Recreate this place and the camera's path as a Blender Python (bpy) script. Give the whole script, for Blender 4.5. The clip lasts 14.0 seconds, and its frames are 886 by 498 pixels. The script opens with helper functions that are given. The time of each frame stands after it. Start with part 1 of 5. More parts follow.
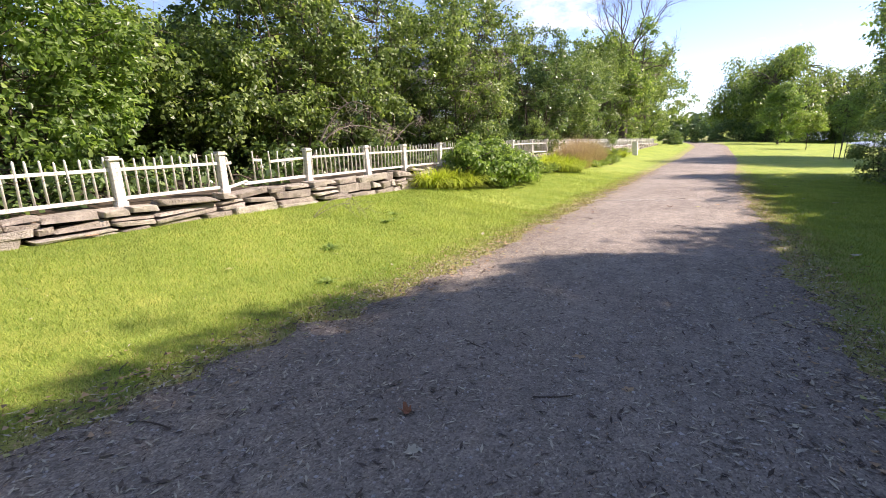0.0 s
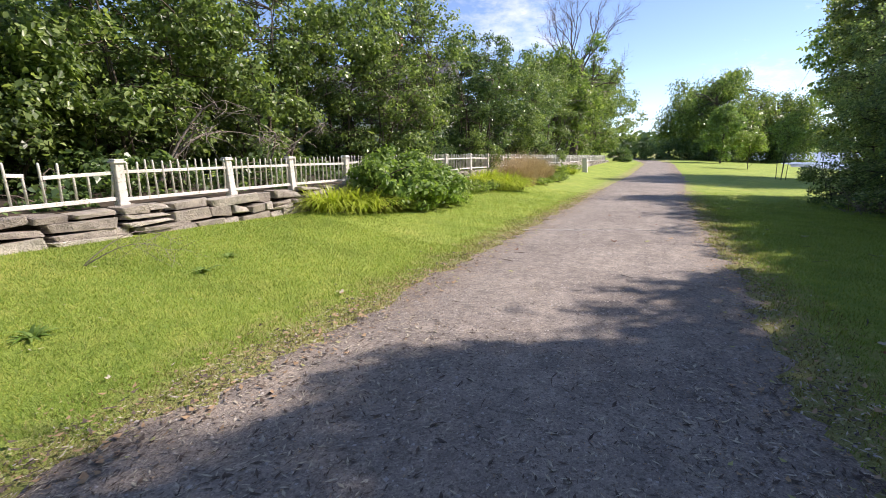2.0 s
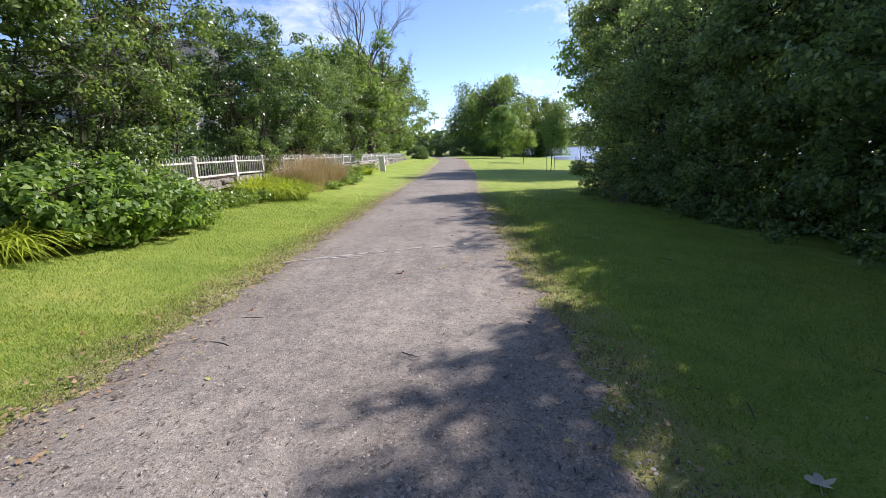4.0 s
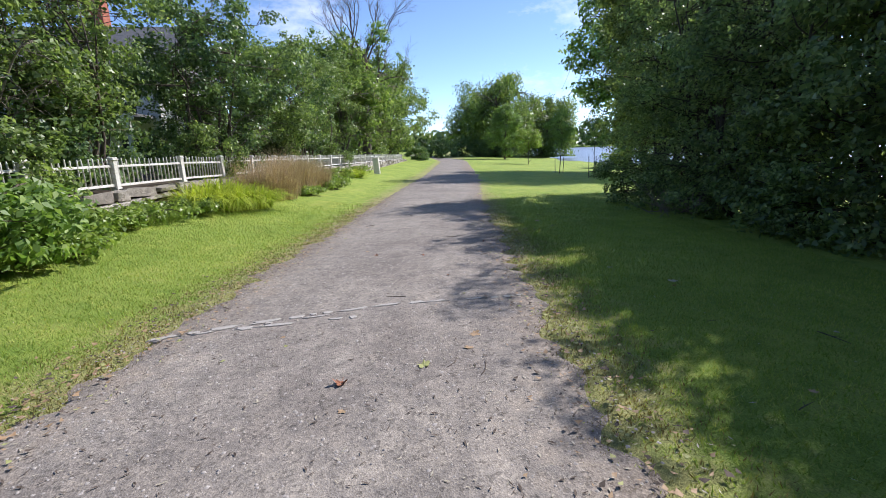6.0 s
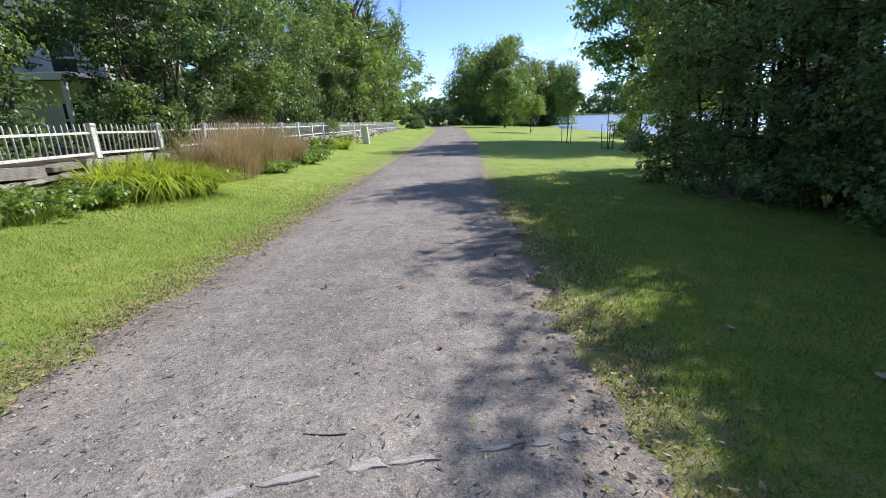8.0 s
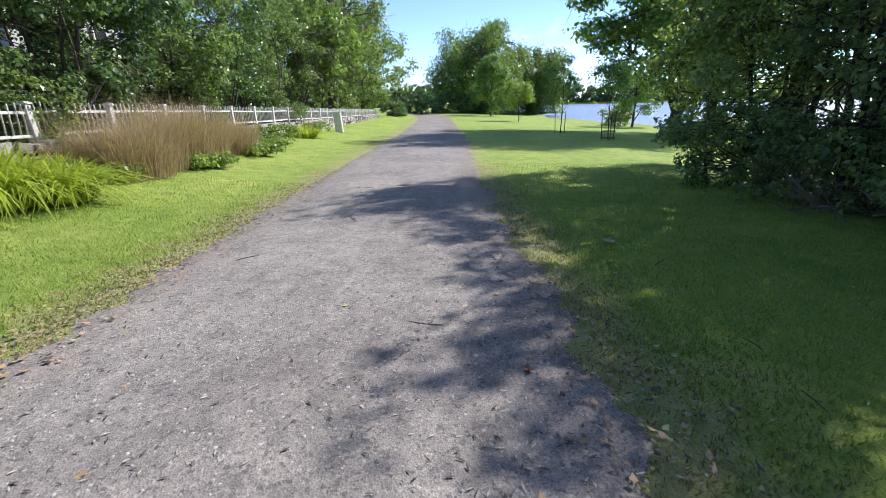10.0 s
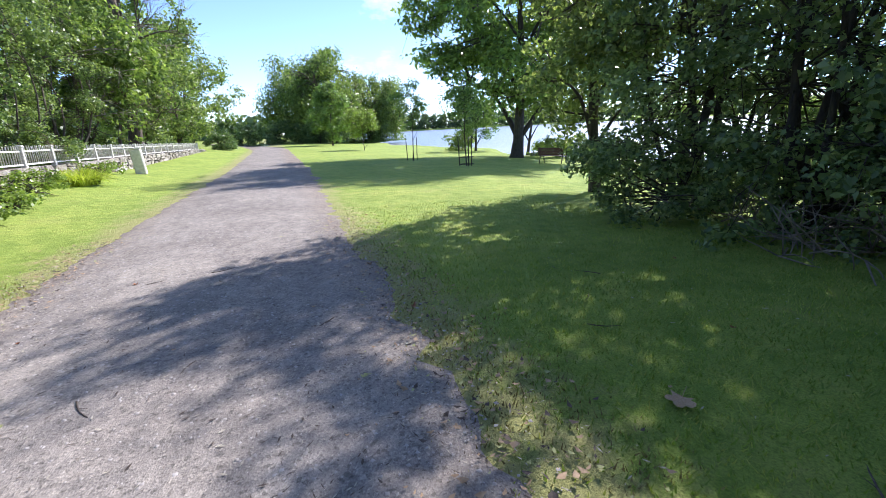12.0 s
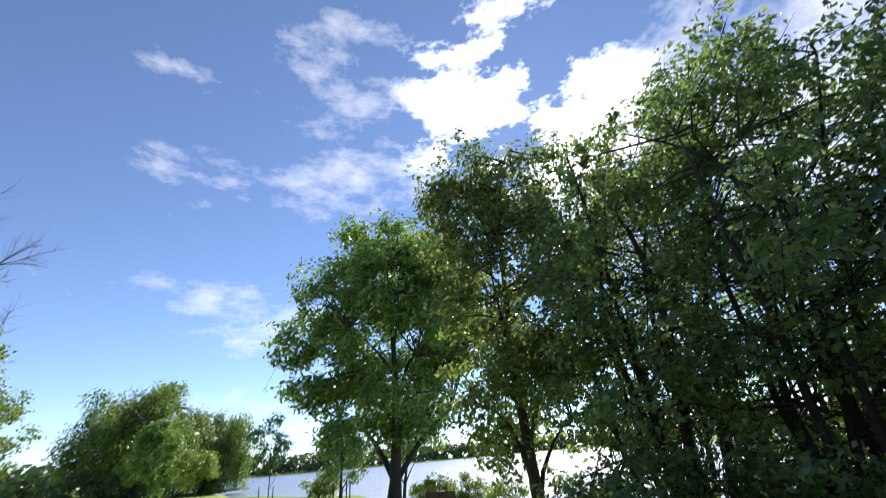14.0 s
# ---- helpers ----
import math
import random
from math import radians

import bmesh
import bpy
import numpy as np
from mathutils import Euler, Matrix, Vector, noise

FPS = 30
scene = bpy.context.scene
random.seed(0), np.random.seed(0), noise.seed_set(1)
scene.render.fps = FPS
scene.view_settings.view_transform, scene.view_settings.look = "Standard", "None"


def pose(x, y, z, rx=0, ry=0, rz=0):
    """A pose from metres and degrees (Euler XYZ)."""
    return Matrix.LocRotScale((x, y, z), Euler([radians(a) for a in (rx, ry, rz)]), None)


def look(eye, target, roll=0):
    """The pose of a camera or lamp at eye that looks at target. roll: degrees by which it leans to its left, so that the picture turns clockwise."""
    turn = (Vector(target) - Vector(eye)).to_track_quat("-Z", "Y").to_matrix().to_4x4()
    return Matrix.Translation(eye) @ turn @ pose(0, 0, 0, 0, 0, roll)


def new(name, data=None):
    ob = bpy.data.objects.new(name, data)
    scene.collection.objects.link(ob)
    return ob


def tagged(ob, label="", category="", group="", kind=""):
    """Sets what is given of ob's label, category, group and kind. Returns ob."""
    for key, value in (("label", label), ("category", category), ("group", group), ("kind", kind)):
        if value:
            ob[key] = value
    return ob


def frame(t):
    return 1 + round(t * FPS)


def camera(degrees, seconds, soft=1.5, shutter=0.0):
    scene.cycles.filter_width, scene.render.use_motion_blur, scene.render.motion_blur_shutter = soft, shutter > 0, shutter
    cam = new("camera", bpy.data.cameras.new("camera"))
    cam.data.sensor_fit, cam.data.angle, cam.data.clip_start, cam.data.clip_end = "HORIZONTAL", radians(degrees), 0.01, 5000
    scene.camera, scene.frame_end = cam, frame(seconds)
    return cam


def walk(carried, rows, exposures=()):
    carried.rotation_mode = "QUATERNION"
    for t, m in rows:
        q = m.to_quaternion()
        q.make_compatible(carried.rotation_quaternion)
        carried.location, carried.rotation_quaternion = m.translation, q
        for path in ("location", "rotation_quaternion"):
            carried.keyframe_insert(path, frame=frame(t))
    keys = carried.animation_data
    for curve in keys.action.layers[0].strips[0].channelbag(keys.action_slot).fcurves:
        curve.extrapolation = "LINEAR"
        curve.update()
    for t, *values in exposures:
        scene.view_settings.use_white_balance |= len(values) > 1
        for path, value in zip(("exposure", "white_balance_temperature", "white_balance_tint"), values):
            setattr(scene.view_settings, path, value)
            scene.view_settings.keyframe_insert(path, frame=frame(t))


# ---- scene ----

# ---------------------------------------------------------------- camera
cam = camera(88.8, 14.0, soft=0.8, shutter=0.1)
ROWS = [
    (0.0, 0.002, 0.094, 1.455, 76.29, 1.75, 30.24),
    (0.5, 0.002, 0.781, 1.452, 77.71, 1.17, 30.42),
    (1.0, -0.007, 1.501, 1.439, 77.91, 0.88, 30.68),
    (1.5, -0.075, 2.211, 1.438, 77.63, 0.78, 28.89),
    (2.0, -0.076, 2.908, 1.422, 77.77, 0.59, 25.33),
    (2.5, -0.016, 3.546, 1.407, 78.19, 0.78, 19.29),
    (3.0, 0.051, 4.225, 1.399, 77.83, 1.08, 12.65),
    (3.5, 0.050, 4.968, 1.425, 77.33, 1.07, 4.91),
    (4.0, 0.023, 5.658, 1.426, 77.18, 1.46, 1.43),
    (4.3, 0.030, 6.110, 1.415, 77.15, 1.52, 0.75),
    (6.5, 0.086, 9.420, 1.305, 77.38, 1.76, 1.78),
    (7.0, 0.062, 10.117, 1.297, 76.77, 1.95, 1.63),
    (7.5, 0.072, 10.827, 1.262, 75.59, 2.03, 2.88),
    (8.0, 0.068, 11.496, 1.259, 73.53, 1.63, 1.28),
    (8.2, 0.065, 11.757, 1.260, 72.91, 1.24, 0.67),
    (10.3, 0.052, 14.860, 1.061, 72.15, 1.24, -1.39),
    (10.5, 0.041, 15.179, 1.057, 72.57, 0.86, -2.97),
    (11.0, 0.044, 16.019, 1.058, 73.15, 1.63, -8.03),
    (11.5, 0.033, 16.790, 1.062, 74.76, 2.80, -13.70),
    (12.0, 0.090, 17.606, 1.051, 74.80, 2.70, -20.10),
    (12.5, 0.150, 18.363, 1.042, 75.70, 2.91, -26.86),
    (13.0, 0.119, 19.000, 1.063, 77.60, 3.03, -31.20),
    (13.5, 0.062, 19.619, 1.072, 90.26, 3.90, -32.16),
    (13.9, 0.052, 20.048, 1.085, 109.67, 4.43, -35.20),
    (14.0, 0.050, 20.150, 1.090, 114.70, 4.50, -36.90),
]
walk(cam, [(t, pose(x, y, z, rx, ry, rz)) for t, x, y, z, rx, ry, rz in ROWS], exposures=[(0.0, 1.1, 7000, 24), (1.5, 0.8, 6700, 21), (3.0, 0.62, 6350, 19), (7.5, 0.45, 5850, 14), (10.5, 0.68, 5800, 14), (13.2, 1.05, 5950, 20), (14.0, 0.45, 6250, 14)])

# ---------------------------------------------------------------- sky and sun
SUN_AZ, SUN_EL = radians(52.4), radians(40.3)
SUN_DIR = Vector((math.sin(SUN_AZ) * math.cos(SUN_EL), math.cos(SUN_AZ) * math.cos(SUN_EL), math.sin(SUN_EL)))
world = bpy.data.worlds.new("sky")
scene.world = world
world.use_nodes = True
wn, wl = world.node_tree.nodes, world.node_tree.links
wn.clear()
w_out = wn.new("ShaderNodeOutputWorld")
w_bg = wn.new("ShaderNodeBackground")
w_bg.inputs["Strength"].default_value = 0.15
w_sky = wn.new("ShaderNodeTexSky")
w_sky.sky_type, w_sky.sun_disc = "NISHITA", False
w_sky.sun_elevation, w_sky.sun_rotation = SUN_EL, SUN_AZ
w_sky.air_density, w_sky.dust_density, w_sky.ozone_density, w_sky.altitude = 0.78, 0.08, 1.5, 2000
# broken fair-weather cloud, over the whole sky
w_co = wn.new("ShaderNodeTexCoord")
w_map = wn.new("ShaderNodeMapping")
w_map.inputs["Scale"].default_value = (1.0, 1.0, 2.2)
w_map.inputs["Location"].default_value = (0.3, 0.15, 0.0)
w_n = wn.new("ShaderNodeTexNoise")
w_n.inputs["Scale"].default_value, w_n.inputs["Detail"].default_value, w_n.inputs["Roughness"].default_value = 2.9, 9.0, 0.66
w_r = wn.new("ShaderNodeValToRGB")
w_r.color_ramp.elements[0].position, w_r.color_ramp.elements[1].position = 0.555, 0.71
w_mix = wn.new("ShaderNodeMixRGB")
# the cloud bank that stands about and beyond the sun
w_bank = wn.new("ShaderNodeVectorMath")
w_bank.operation = "DOT_PRODUCT"
w_bank.inputs[1].default_value = (0.70, 0.22, 0.68)
w_br = wn.new("ShaderNodeMapRange")
w_br.interpolation_type = "SMOOTHSTEP"
w_br.inputs["From Min"].default_value, w_br.inputs["From Max"].default_value = 0.84, 0.975
w_br.inputs["To Min"].default_value, w_br.inputs["To Max"].default_value = 0.0, 0.13
w_add = wn.new("ShaderNodeMath")
w_cl = wn.new("ShaderNodeMixRGB")
w_cl.inputs["Fac"].default_value = 0.5
w_cl.inputs["Color2"].default_value = (7.6, 7.5, 7.4, 1)
wl.new(w_co.outputs["Generated"], w_map.inputs["Vector"])
wl.new(w_map.outputs["Vector"], w_n.inputs["Vector"])
wl.new(w_co.outputs["Generated"], w_bank.inputs[0])
wl.new(w_bank.outputs["Value"], w_br.inputs["Value"])
wl.new(w_n.outputs["Fac"], w_add.inputs[0])
wl.new(w_br.outputs["Result"], w_add.inputs[1])
wl.new(w_add.outputs[0], w_r.inputs["Fac"])
wl.new(w_r.outputs["Color"], w_mix.inputs["Fac"])
wl.new(w_sky.outputs["Color"], w_mix.inputs["Color1"])
wl.new(w_sky.outputs["Color"], w_cl.inputs["Color1"])
w_fs = wn.new("ShaderNodeVectorMath")
w_fs.operation = "DOT_PRODUCT"
w_fs.inputs[1].default_value = SUN_DIR
w_fr = wn.new("ShaderNodeMapRange")
w_fr.interpolation_type = "SMOOTHERSTEP"
w_fr.inputs["From Min"].default_value, w_fr.inputs["From Max"].default_value = 0.955, 1.0
w_fr.inputs["To Min"].default_value, w_fr.inputs["To Max"].default_value = 0.0, 22.0
w_fa = wn.new("ShaderNodeMixRGB")
w_fa.blend_type = "ADD"
w_fa.inputs["Fac"].default_value = 1.0
wl.new(w_co.outputs["Generated"], w_fs.inputs[0])
wl.new(w_fs.outputs["Value"], w_fr.inputs["Value"])
wl.new(w_cl.outputs["Color"], w_fa.inputs["Color1"])
wl.new(w_fr.outputs["Result"], w_fa.inputs["Color2"])
wl.new(w_fa.outputs["Color"], w_mix.inputs["Color2"])
wl.new(w_mix.outputs["Color"], w_bg.inputs["Color"])
wl.new(w_bg.outputs["Background"], w_out.inputs["Surface"])
sun_data = bpy.data.lights.new("sun", "SUN")
sun_data.energy, sun_data.angle, sun_data.color = 4.5, radians(0.6), (1.0, 0.93, 0.82)
sun = new("sun", sun_data)
sun.matrix_world = look(SUN_DIR * 60, (0, 0, 0))

# ---------------------------------------------------------------- materials


def material(name):
    m = bpy.data.materials.new(name)
    m.use_nodes = True
    nt = m.node_tree
    return m, nt.nodes, nt.links, nt.nodes["Principled BSDF"]


def noise_node(n, l, scale, detail=4.0, rough=0.6, coord="Object", vec=None):
    tex = n.new("ShaderNodeTexNoise")
    tex.inputs["Scale"].default_value, tex.inputs["Detail"].default_value, tex.inputs["Roughness"].default_value = scale, detail, rough
    if vec is None:
        co = n.new("ShaderNodeTexCoord")
        vec = co.outputs[coord]
    l.new(vec, tex.inputs["Vector"])
    return tex


def ramp(n, l, fac, stops):
    r = n.new("ShaderNodeValToRGB")
    els = r.color_ramp.elements
    while len(els) < len(stops):
        els.new(0.5)
    for e, (p, c) in zip(els, stops):
        e.position, e.color = p, (*c, 1)
    l.new(fac, r.inputs["Fac"])
    return r


def mixed(n, l, fac, a, b, mode="MIX"):
    m = n.new("ShaderNodeMixRGB")
    m.blend_type = mode
    for sock, v in (("Fac", fac), ("Color1", a), ("Color2", b)):
        if isinstance(v, (int, float)):
            m.inputs[sock].default_value = v
        elif isinstance(v, tuple):
            m.inputs[sock].default_value = (*v, 1)
        else:
            l.new(v, m.inputs[sock])
    return m.outputs["Color"]


def bumped(n, l, bsdf, height, strength, dist=0.01):
    b = n.new("ShaderNodeBump")
    b.inputs["Strength"].default_value, b.inputs["Distance"].default_value = strength, dist
    l.new(height, b.inputs["Height"])
    l.new(b.outputs["Normal"], bsdf.inputs["Normal"])


def leaf_material(name, dark, mid, light, through_light=0.35, rough=0.38):
    """Leaves: each its own tint, lit from behind in part."""
    m, n, l, p = material(name)
    geo = n.new("ShaderNodeNewGeometry")
    r = ramp(n, l, geo.outputs["Random Per Island"], [(0.0, dark), (0.55, mid), (1.0, light)])
    big = noise_node(n, l, 0.9, 2.0)
    tone = ramp(n, l, big.outputs["Fac"], [(0.3, (0.72, 0.74, 0.7)), (0.7, (1.15, 1.12, 1.0))])
    col = mixed(n, l, 1.0, r.outputs["Color"], tone.outputs["Color"], "MULTIPLY")
    l.new(col, p.inputs["Base Color"])
    p.inputs["Roughness"].default_value = rough
    p.inputs["Specular IOR Level"].default_value = 0.55
    tr = n.new("ShaderNodeBsdfTranslucent")
    warm = mixed(n, l, 1.0, col, (1.4, 1.45, 0.8), "MULTIPLY")
    l.new(warm, tr.inputs["Color"])
    mx = n.new("ShaderNodeMixShader")
    mx.inputs["Fac"].default_value = through_light
    l.new(p.outputs["BSDF"], mx.inputs[1])
    l.new(tr.outputs["BSDF"], mx.inputs[2])
    l.new(mx.outputs["Shader"], n["Material Output"].inputs["Surface"])
    return m


LEAF_THICKET = leaf_material("thicket_leaf", (0.075, 0.12, 0.04), (0.19, 0.275, 0.09), (0.36, 0.45, 0.18), 0.44)
LEAF_LAKE = leaf_material("lakeside_leaf", (0.105, 0.165, 0.085), (0.21, 0.3, 0.145), (0.37, 0.46, 0.235), 0.52)
LEAF_DARK = leaf_material("dark_leaf", (0.06, 0.11, 0.045), (0.135, 0.22, 0.085), (0.26, 0.36, 0.14), 0.38)
LEAF_LIGHT = leaf_material("light_leaf", (0.13, 0.2, 0.045), (0.245, 0.345, 0.08), (0.37, 0.46, 0.14), 0.44)
LEAF_MAPLE = leaf_material("maple_leaf", (0.1, 0.17, 0.055), (0.19, 0.3, 0.085), (0.32, 0.44, 0.14), 0.5)
LEAF_WILLOW = leaf_material("willow_leaf", (0.085, 0.145, 0.042), (0.175, 0.26, 0.072), (0.32, 0.41, 0.13), 0.5)
LEAF_ROSE = leaf_material("rose_leaf", (0.095, 0.17, 0.04), (0.2, 0.32, 0.075), (0.36, 0.48, 0.15), 0.42, 0.5)
LEAF_LILY = leaf_material("daylily_leaf", (0.27, 0.35, 0.04), (0.43, 0.5, 0.07), (0.56, 0.61, 0.13), 0.45)
LEAF_REED = leaf_material("dry_reed", (0.28, 0.195, 0.145), (0.46, 0.345, 0.265), (0.64, 0.52, 0.41), 0.36, 0.7)
LEAF_FAR = leaf_material("far_leaf", (0.07, 0.12, 0.05), (0.11, 0.17, 0.065), (0.16, 0.22, 0.085), 0.3)
LEAF_RED = leaf_material("bronze_leaf", (0.1, 0.145, 0.06), (0.19, 0.25, 0.1), (0.32, 0.37, 0.16), 0.52)
BLADE = leaf_material("grass_blade", (0.178, 0.28, 0.052), (0.278, 0.375, 0.076), (0.46, 0.46, 0.155), 0.45, 0.6)
BLADE_DRY = leaf_material("dry_blade", (0.17, 0.13, 0.05), (0.28, 0.23, 0.1), (0.4, 0.35, 0.18), 0.3, 0.7)


def bark_material(name, dark, light, scale=14):
    m, n, l, p = material(name)
    co = n.new("ShaderNodeTexCoord")
    mp = n.new("ShaderNodeMapping")
    mp.inputs["Scale"].default_value = (1, 1, 0.25)
    l.new(co.outputs["Object"], mp.inputs["Vector"])
    a = noise_node(n, l, scale, 6, 0.7, vec=mp.outputs["Vector"])
    r = ramp(n, l, a.outputs["Fac"], [(0.3, dark), (0.7, light)])
    l.new(r.outputs["Color"], p.inputs["Base Color"])
    p.inputs["Roughness"].default_value = 0.9
    bumped(n, l, p, a.outputs["Fac"], 0.8, 0.03)
    return m


BARK = bark_material("grey_brown_bark", (0.05, 0.038, 0.028), (0.17, 0.135, 0.1))
BARK_DARK = bark_material("dark_bark", (0.03, 0.024, 0.02), (0.095, 0.08, 0.065))
BARK_DEAD = bark_material("weathered_dead_wood", (0.16, 0.13, 0.105), (0.36, 0.31, 0.26))


def plain_material(name, a, b, scale=8.0, rough=0.6, bump=0.2, fine=90.0, metal=0.0):
    m, n, l, p = material(name)
    x = noise_node(n, l, scale, 5)
    r = ramp(n, l, x.outputs["Fac"], [(0.35, a), (0.65, b)])
    l.new(r.outputs["Color"], p.inputs["Base Color"])
    p.inputs["Roughness"].default_value, p.inputs["Metallic"].default_value = rough, metal
    f = noise_node(n, l, fine, 4)
    bumped(n, l, p, f.outputs["Fac"], bump, 0.006)
    return m


def white_paint():
    m, n, l, p = material("weathered_white_paint")
    a = noise_node(n, l, 3.0, 5)
    base = ramp(n, l, a.outputs["Fac"], [(0.3, (0.58, 0.55, 0.49)), (0.65, (0.77, 0.75, 0.7))])
    b = noise_node(n, l, 26.0, 6, 0.75)
    spots = ramp(n, l, b.outputs["Fac"], [(0.54, (0, 0, 0)), (0.64, (0.9, 0.9, 0.9))])
    col = mixed(n, l, spots.outputs["Color"], base.outputs["Color"], (0.33, 0.28, 0.21))
    l.new(col, p.inputs["Base Color"])
    p.inputs["Roughness"].default_value = 0.55
    bumped(n, l, p, b.outputs["Fac"], 0.25, 0.004)
    return m


WHITE = white_paint()
IRON = plain_material("dark_iron", (0.02, 0.02, 0.02), (0.045, 0.042, 0.04), 20, 0.5, 0.2, 90, 0.6)
SLAT = plain_material("red_brown_slat", (0.13, 0.055, 0.035), (0.2, 0.09, 0.06), 12, 0.55)
STAKE = plain_material("dark_stake", (0.05, 0.04, 0.03), (0.1, 0.085, 0.065), 12, 0.8)
def siding():
    m, n, l, p = material("white_clapboard")
    geo = n.new("ShaderNodeNewGeometry")
    sp = n.new("ShaderNodeSeparateXYZ")
    l.new(geo.outputs["Position"], sp.inputs[0])
    mu = n.new("ShaderNodeMath")
    mu.operation = "MULTIPLY"
    mu.inputs[1].default_value = 5.6
    l.new(sp.outputs["Z"], mu.inputs[0])
    fr = n.new("ShaderNodeMath")
    fr.operation = "FRACT"
    l.new(mu.outputs[0], fr.inputs[0])
    a = noise_node(n, l, 2.0, 5)
    r = ramp(n, l, a.outputs["Fac"], [(0.35, (0.6, 0.6, 0.58)), (0.65, (0.74, 0.74, 0.72))])
    l.new(r.outputs["Color"], p.inputs["Base Color"])
    p.inputs["Roughness"].default_value = 0.6
    bumped(n, l, p, fr.outputs[0], 1.0, 0.05)
    return m


SIDING = siding()
ROOFING = plain_material("grey_shingle", (0.1, 0.1, 0.105), (0.17, 0.165, 0.165), 6, 0.9, 0.6, 30)
CHIMNEY = plain_material("red_brick", (0.3, 0.09, 0.05), (0.42, 0.15, 0.09), 9, 0.9, 0.5, 30)
PANE = plain_material("window_glass", (0.02, 0.025, 0.03), (0.04, 0.045, 0.05), 1, 0.08, 0.0)
MARBLE = plain_material("pale_stone", (0.62, 0.58, 0.5), (0.8, 0.76, 0.68), 7, 0.7, 0.4)
SOIL = plain_material("garden_soil", (0.03, 0.022, 0.015), (0.1, 0.07, 0.045), 6, 0.95, 0.8, 40)
TWIG = plain_material("twig_bark", (0.05, 0.035, 0.028), (0.14, 0.105, 0.08), 20, 0.85)
CHIP = plain_material("exposed_flagstone", (0.33, 0.3, 0.275), (0.47, 0.43, 0.4), 9, 0.8, 0.5, 50)


def stone_material():
    m, n, l, p = material("fieldstone")
    info = n.new("ShaderNodeObjectInfo")
    geo = n.new("ShaderNodeNewGeometry")
    add = n.new("ShaderNodeMath")
    add.operation = "ADD"
    l.new(info.outputs["Random"], add.inputs[0])
    l.new(geo.outputs["Random Per Island"], add.inputs[1])
    fr = n.new("ShaderNodeMath")
    fr.operation = "FRACT"
    l.new(add.outputs[0], fr.inputs[0])
    base = ramp(n, l, fr.outputs[0], [(0.0, (0.355, 0.318, 0.272)), (0.5, (0.485, 0.443, 0.385)), (1.0, (0.61, 0.57, 0.5))])
    tc = n.new("ShaderNodeNewGeometry")
    a = noise_node(n, l, 5.0, 6, 0.65, vec=tc.outputs["Position"])
    tone = ramp(n, l, a.outputs["Fac"], [(0.32, (0.62, 0.61, 0.6)), (0.66, (1.1, 1.07, 1.04))])
    b = noise_node(n, l, 40.0, 5, 0.7, vec=tc.outputs["Position"])
    col = mixed(n, l, 1.0, base.outputs["Color"], tone.outputs["Color"], "MULTIPLY")
    lich = ramp(n, l, b.outputs["Fac"], [(0.62, (0, 0, 0)), (0.72, (0.6, 0.6, 0.6))])
    col = mixed(n, l, lich.outputs["Color"], col, (0.5, 0.5, 0.42))
    l.new(col, p.inputs["Base Color"])
    p.inputs["Roughness"].default_value = 0.9
    hs = n.new("ShaderNodeMath")
    hs.operation = "MULTIPLY_ADD"
    hs.inputs[1].default_value = 2.5
    l.new(a.outputs["Fac"], hs.inputs[0])
    l.new(b.outputs["Fac"], hs.inputs[2])
    bumped(n, l, p, hs.outputs[0], 1.0, 0.03)
    return m


STONE = stone_material()


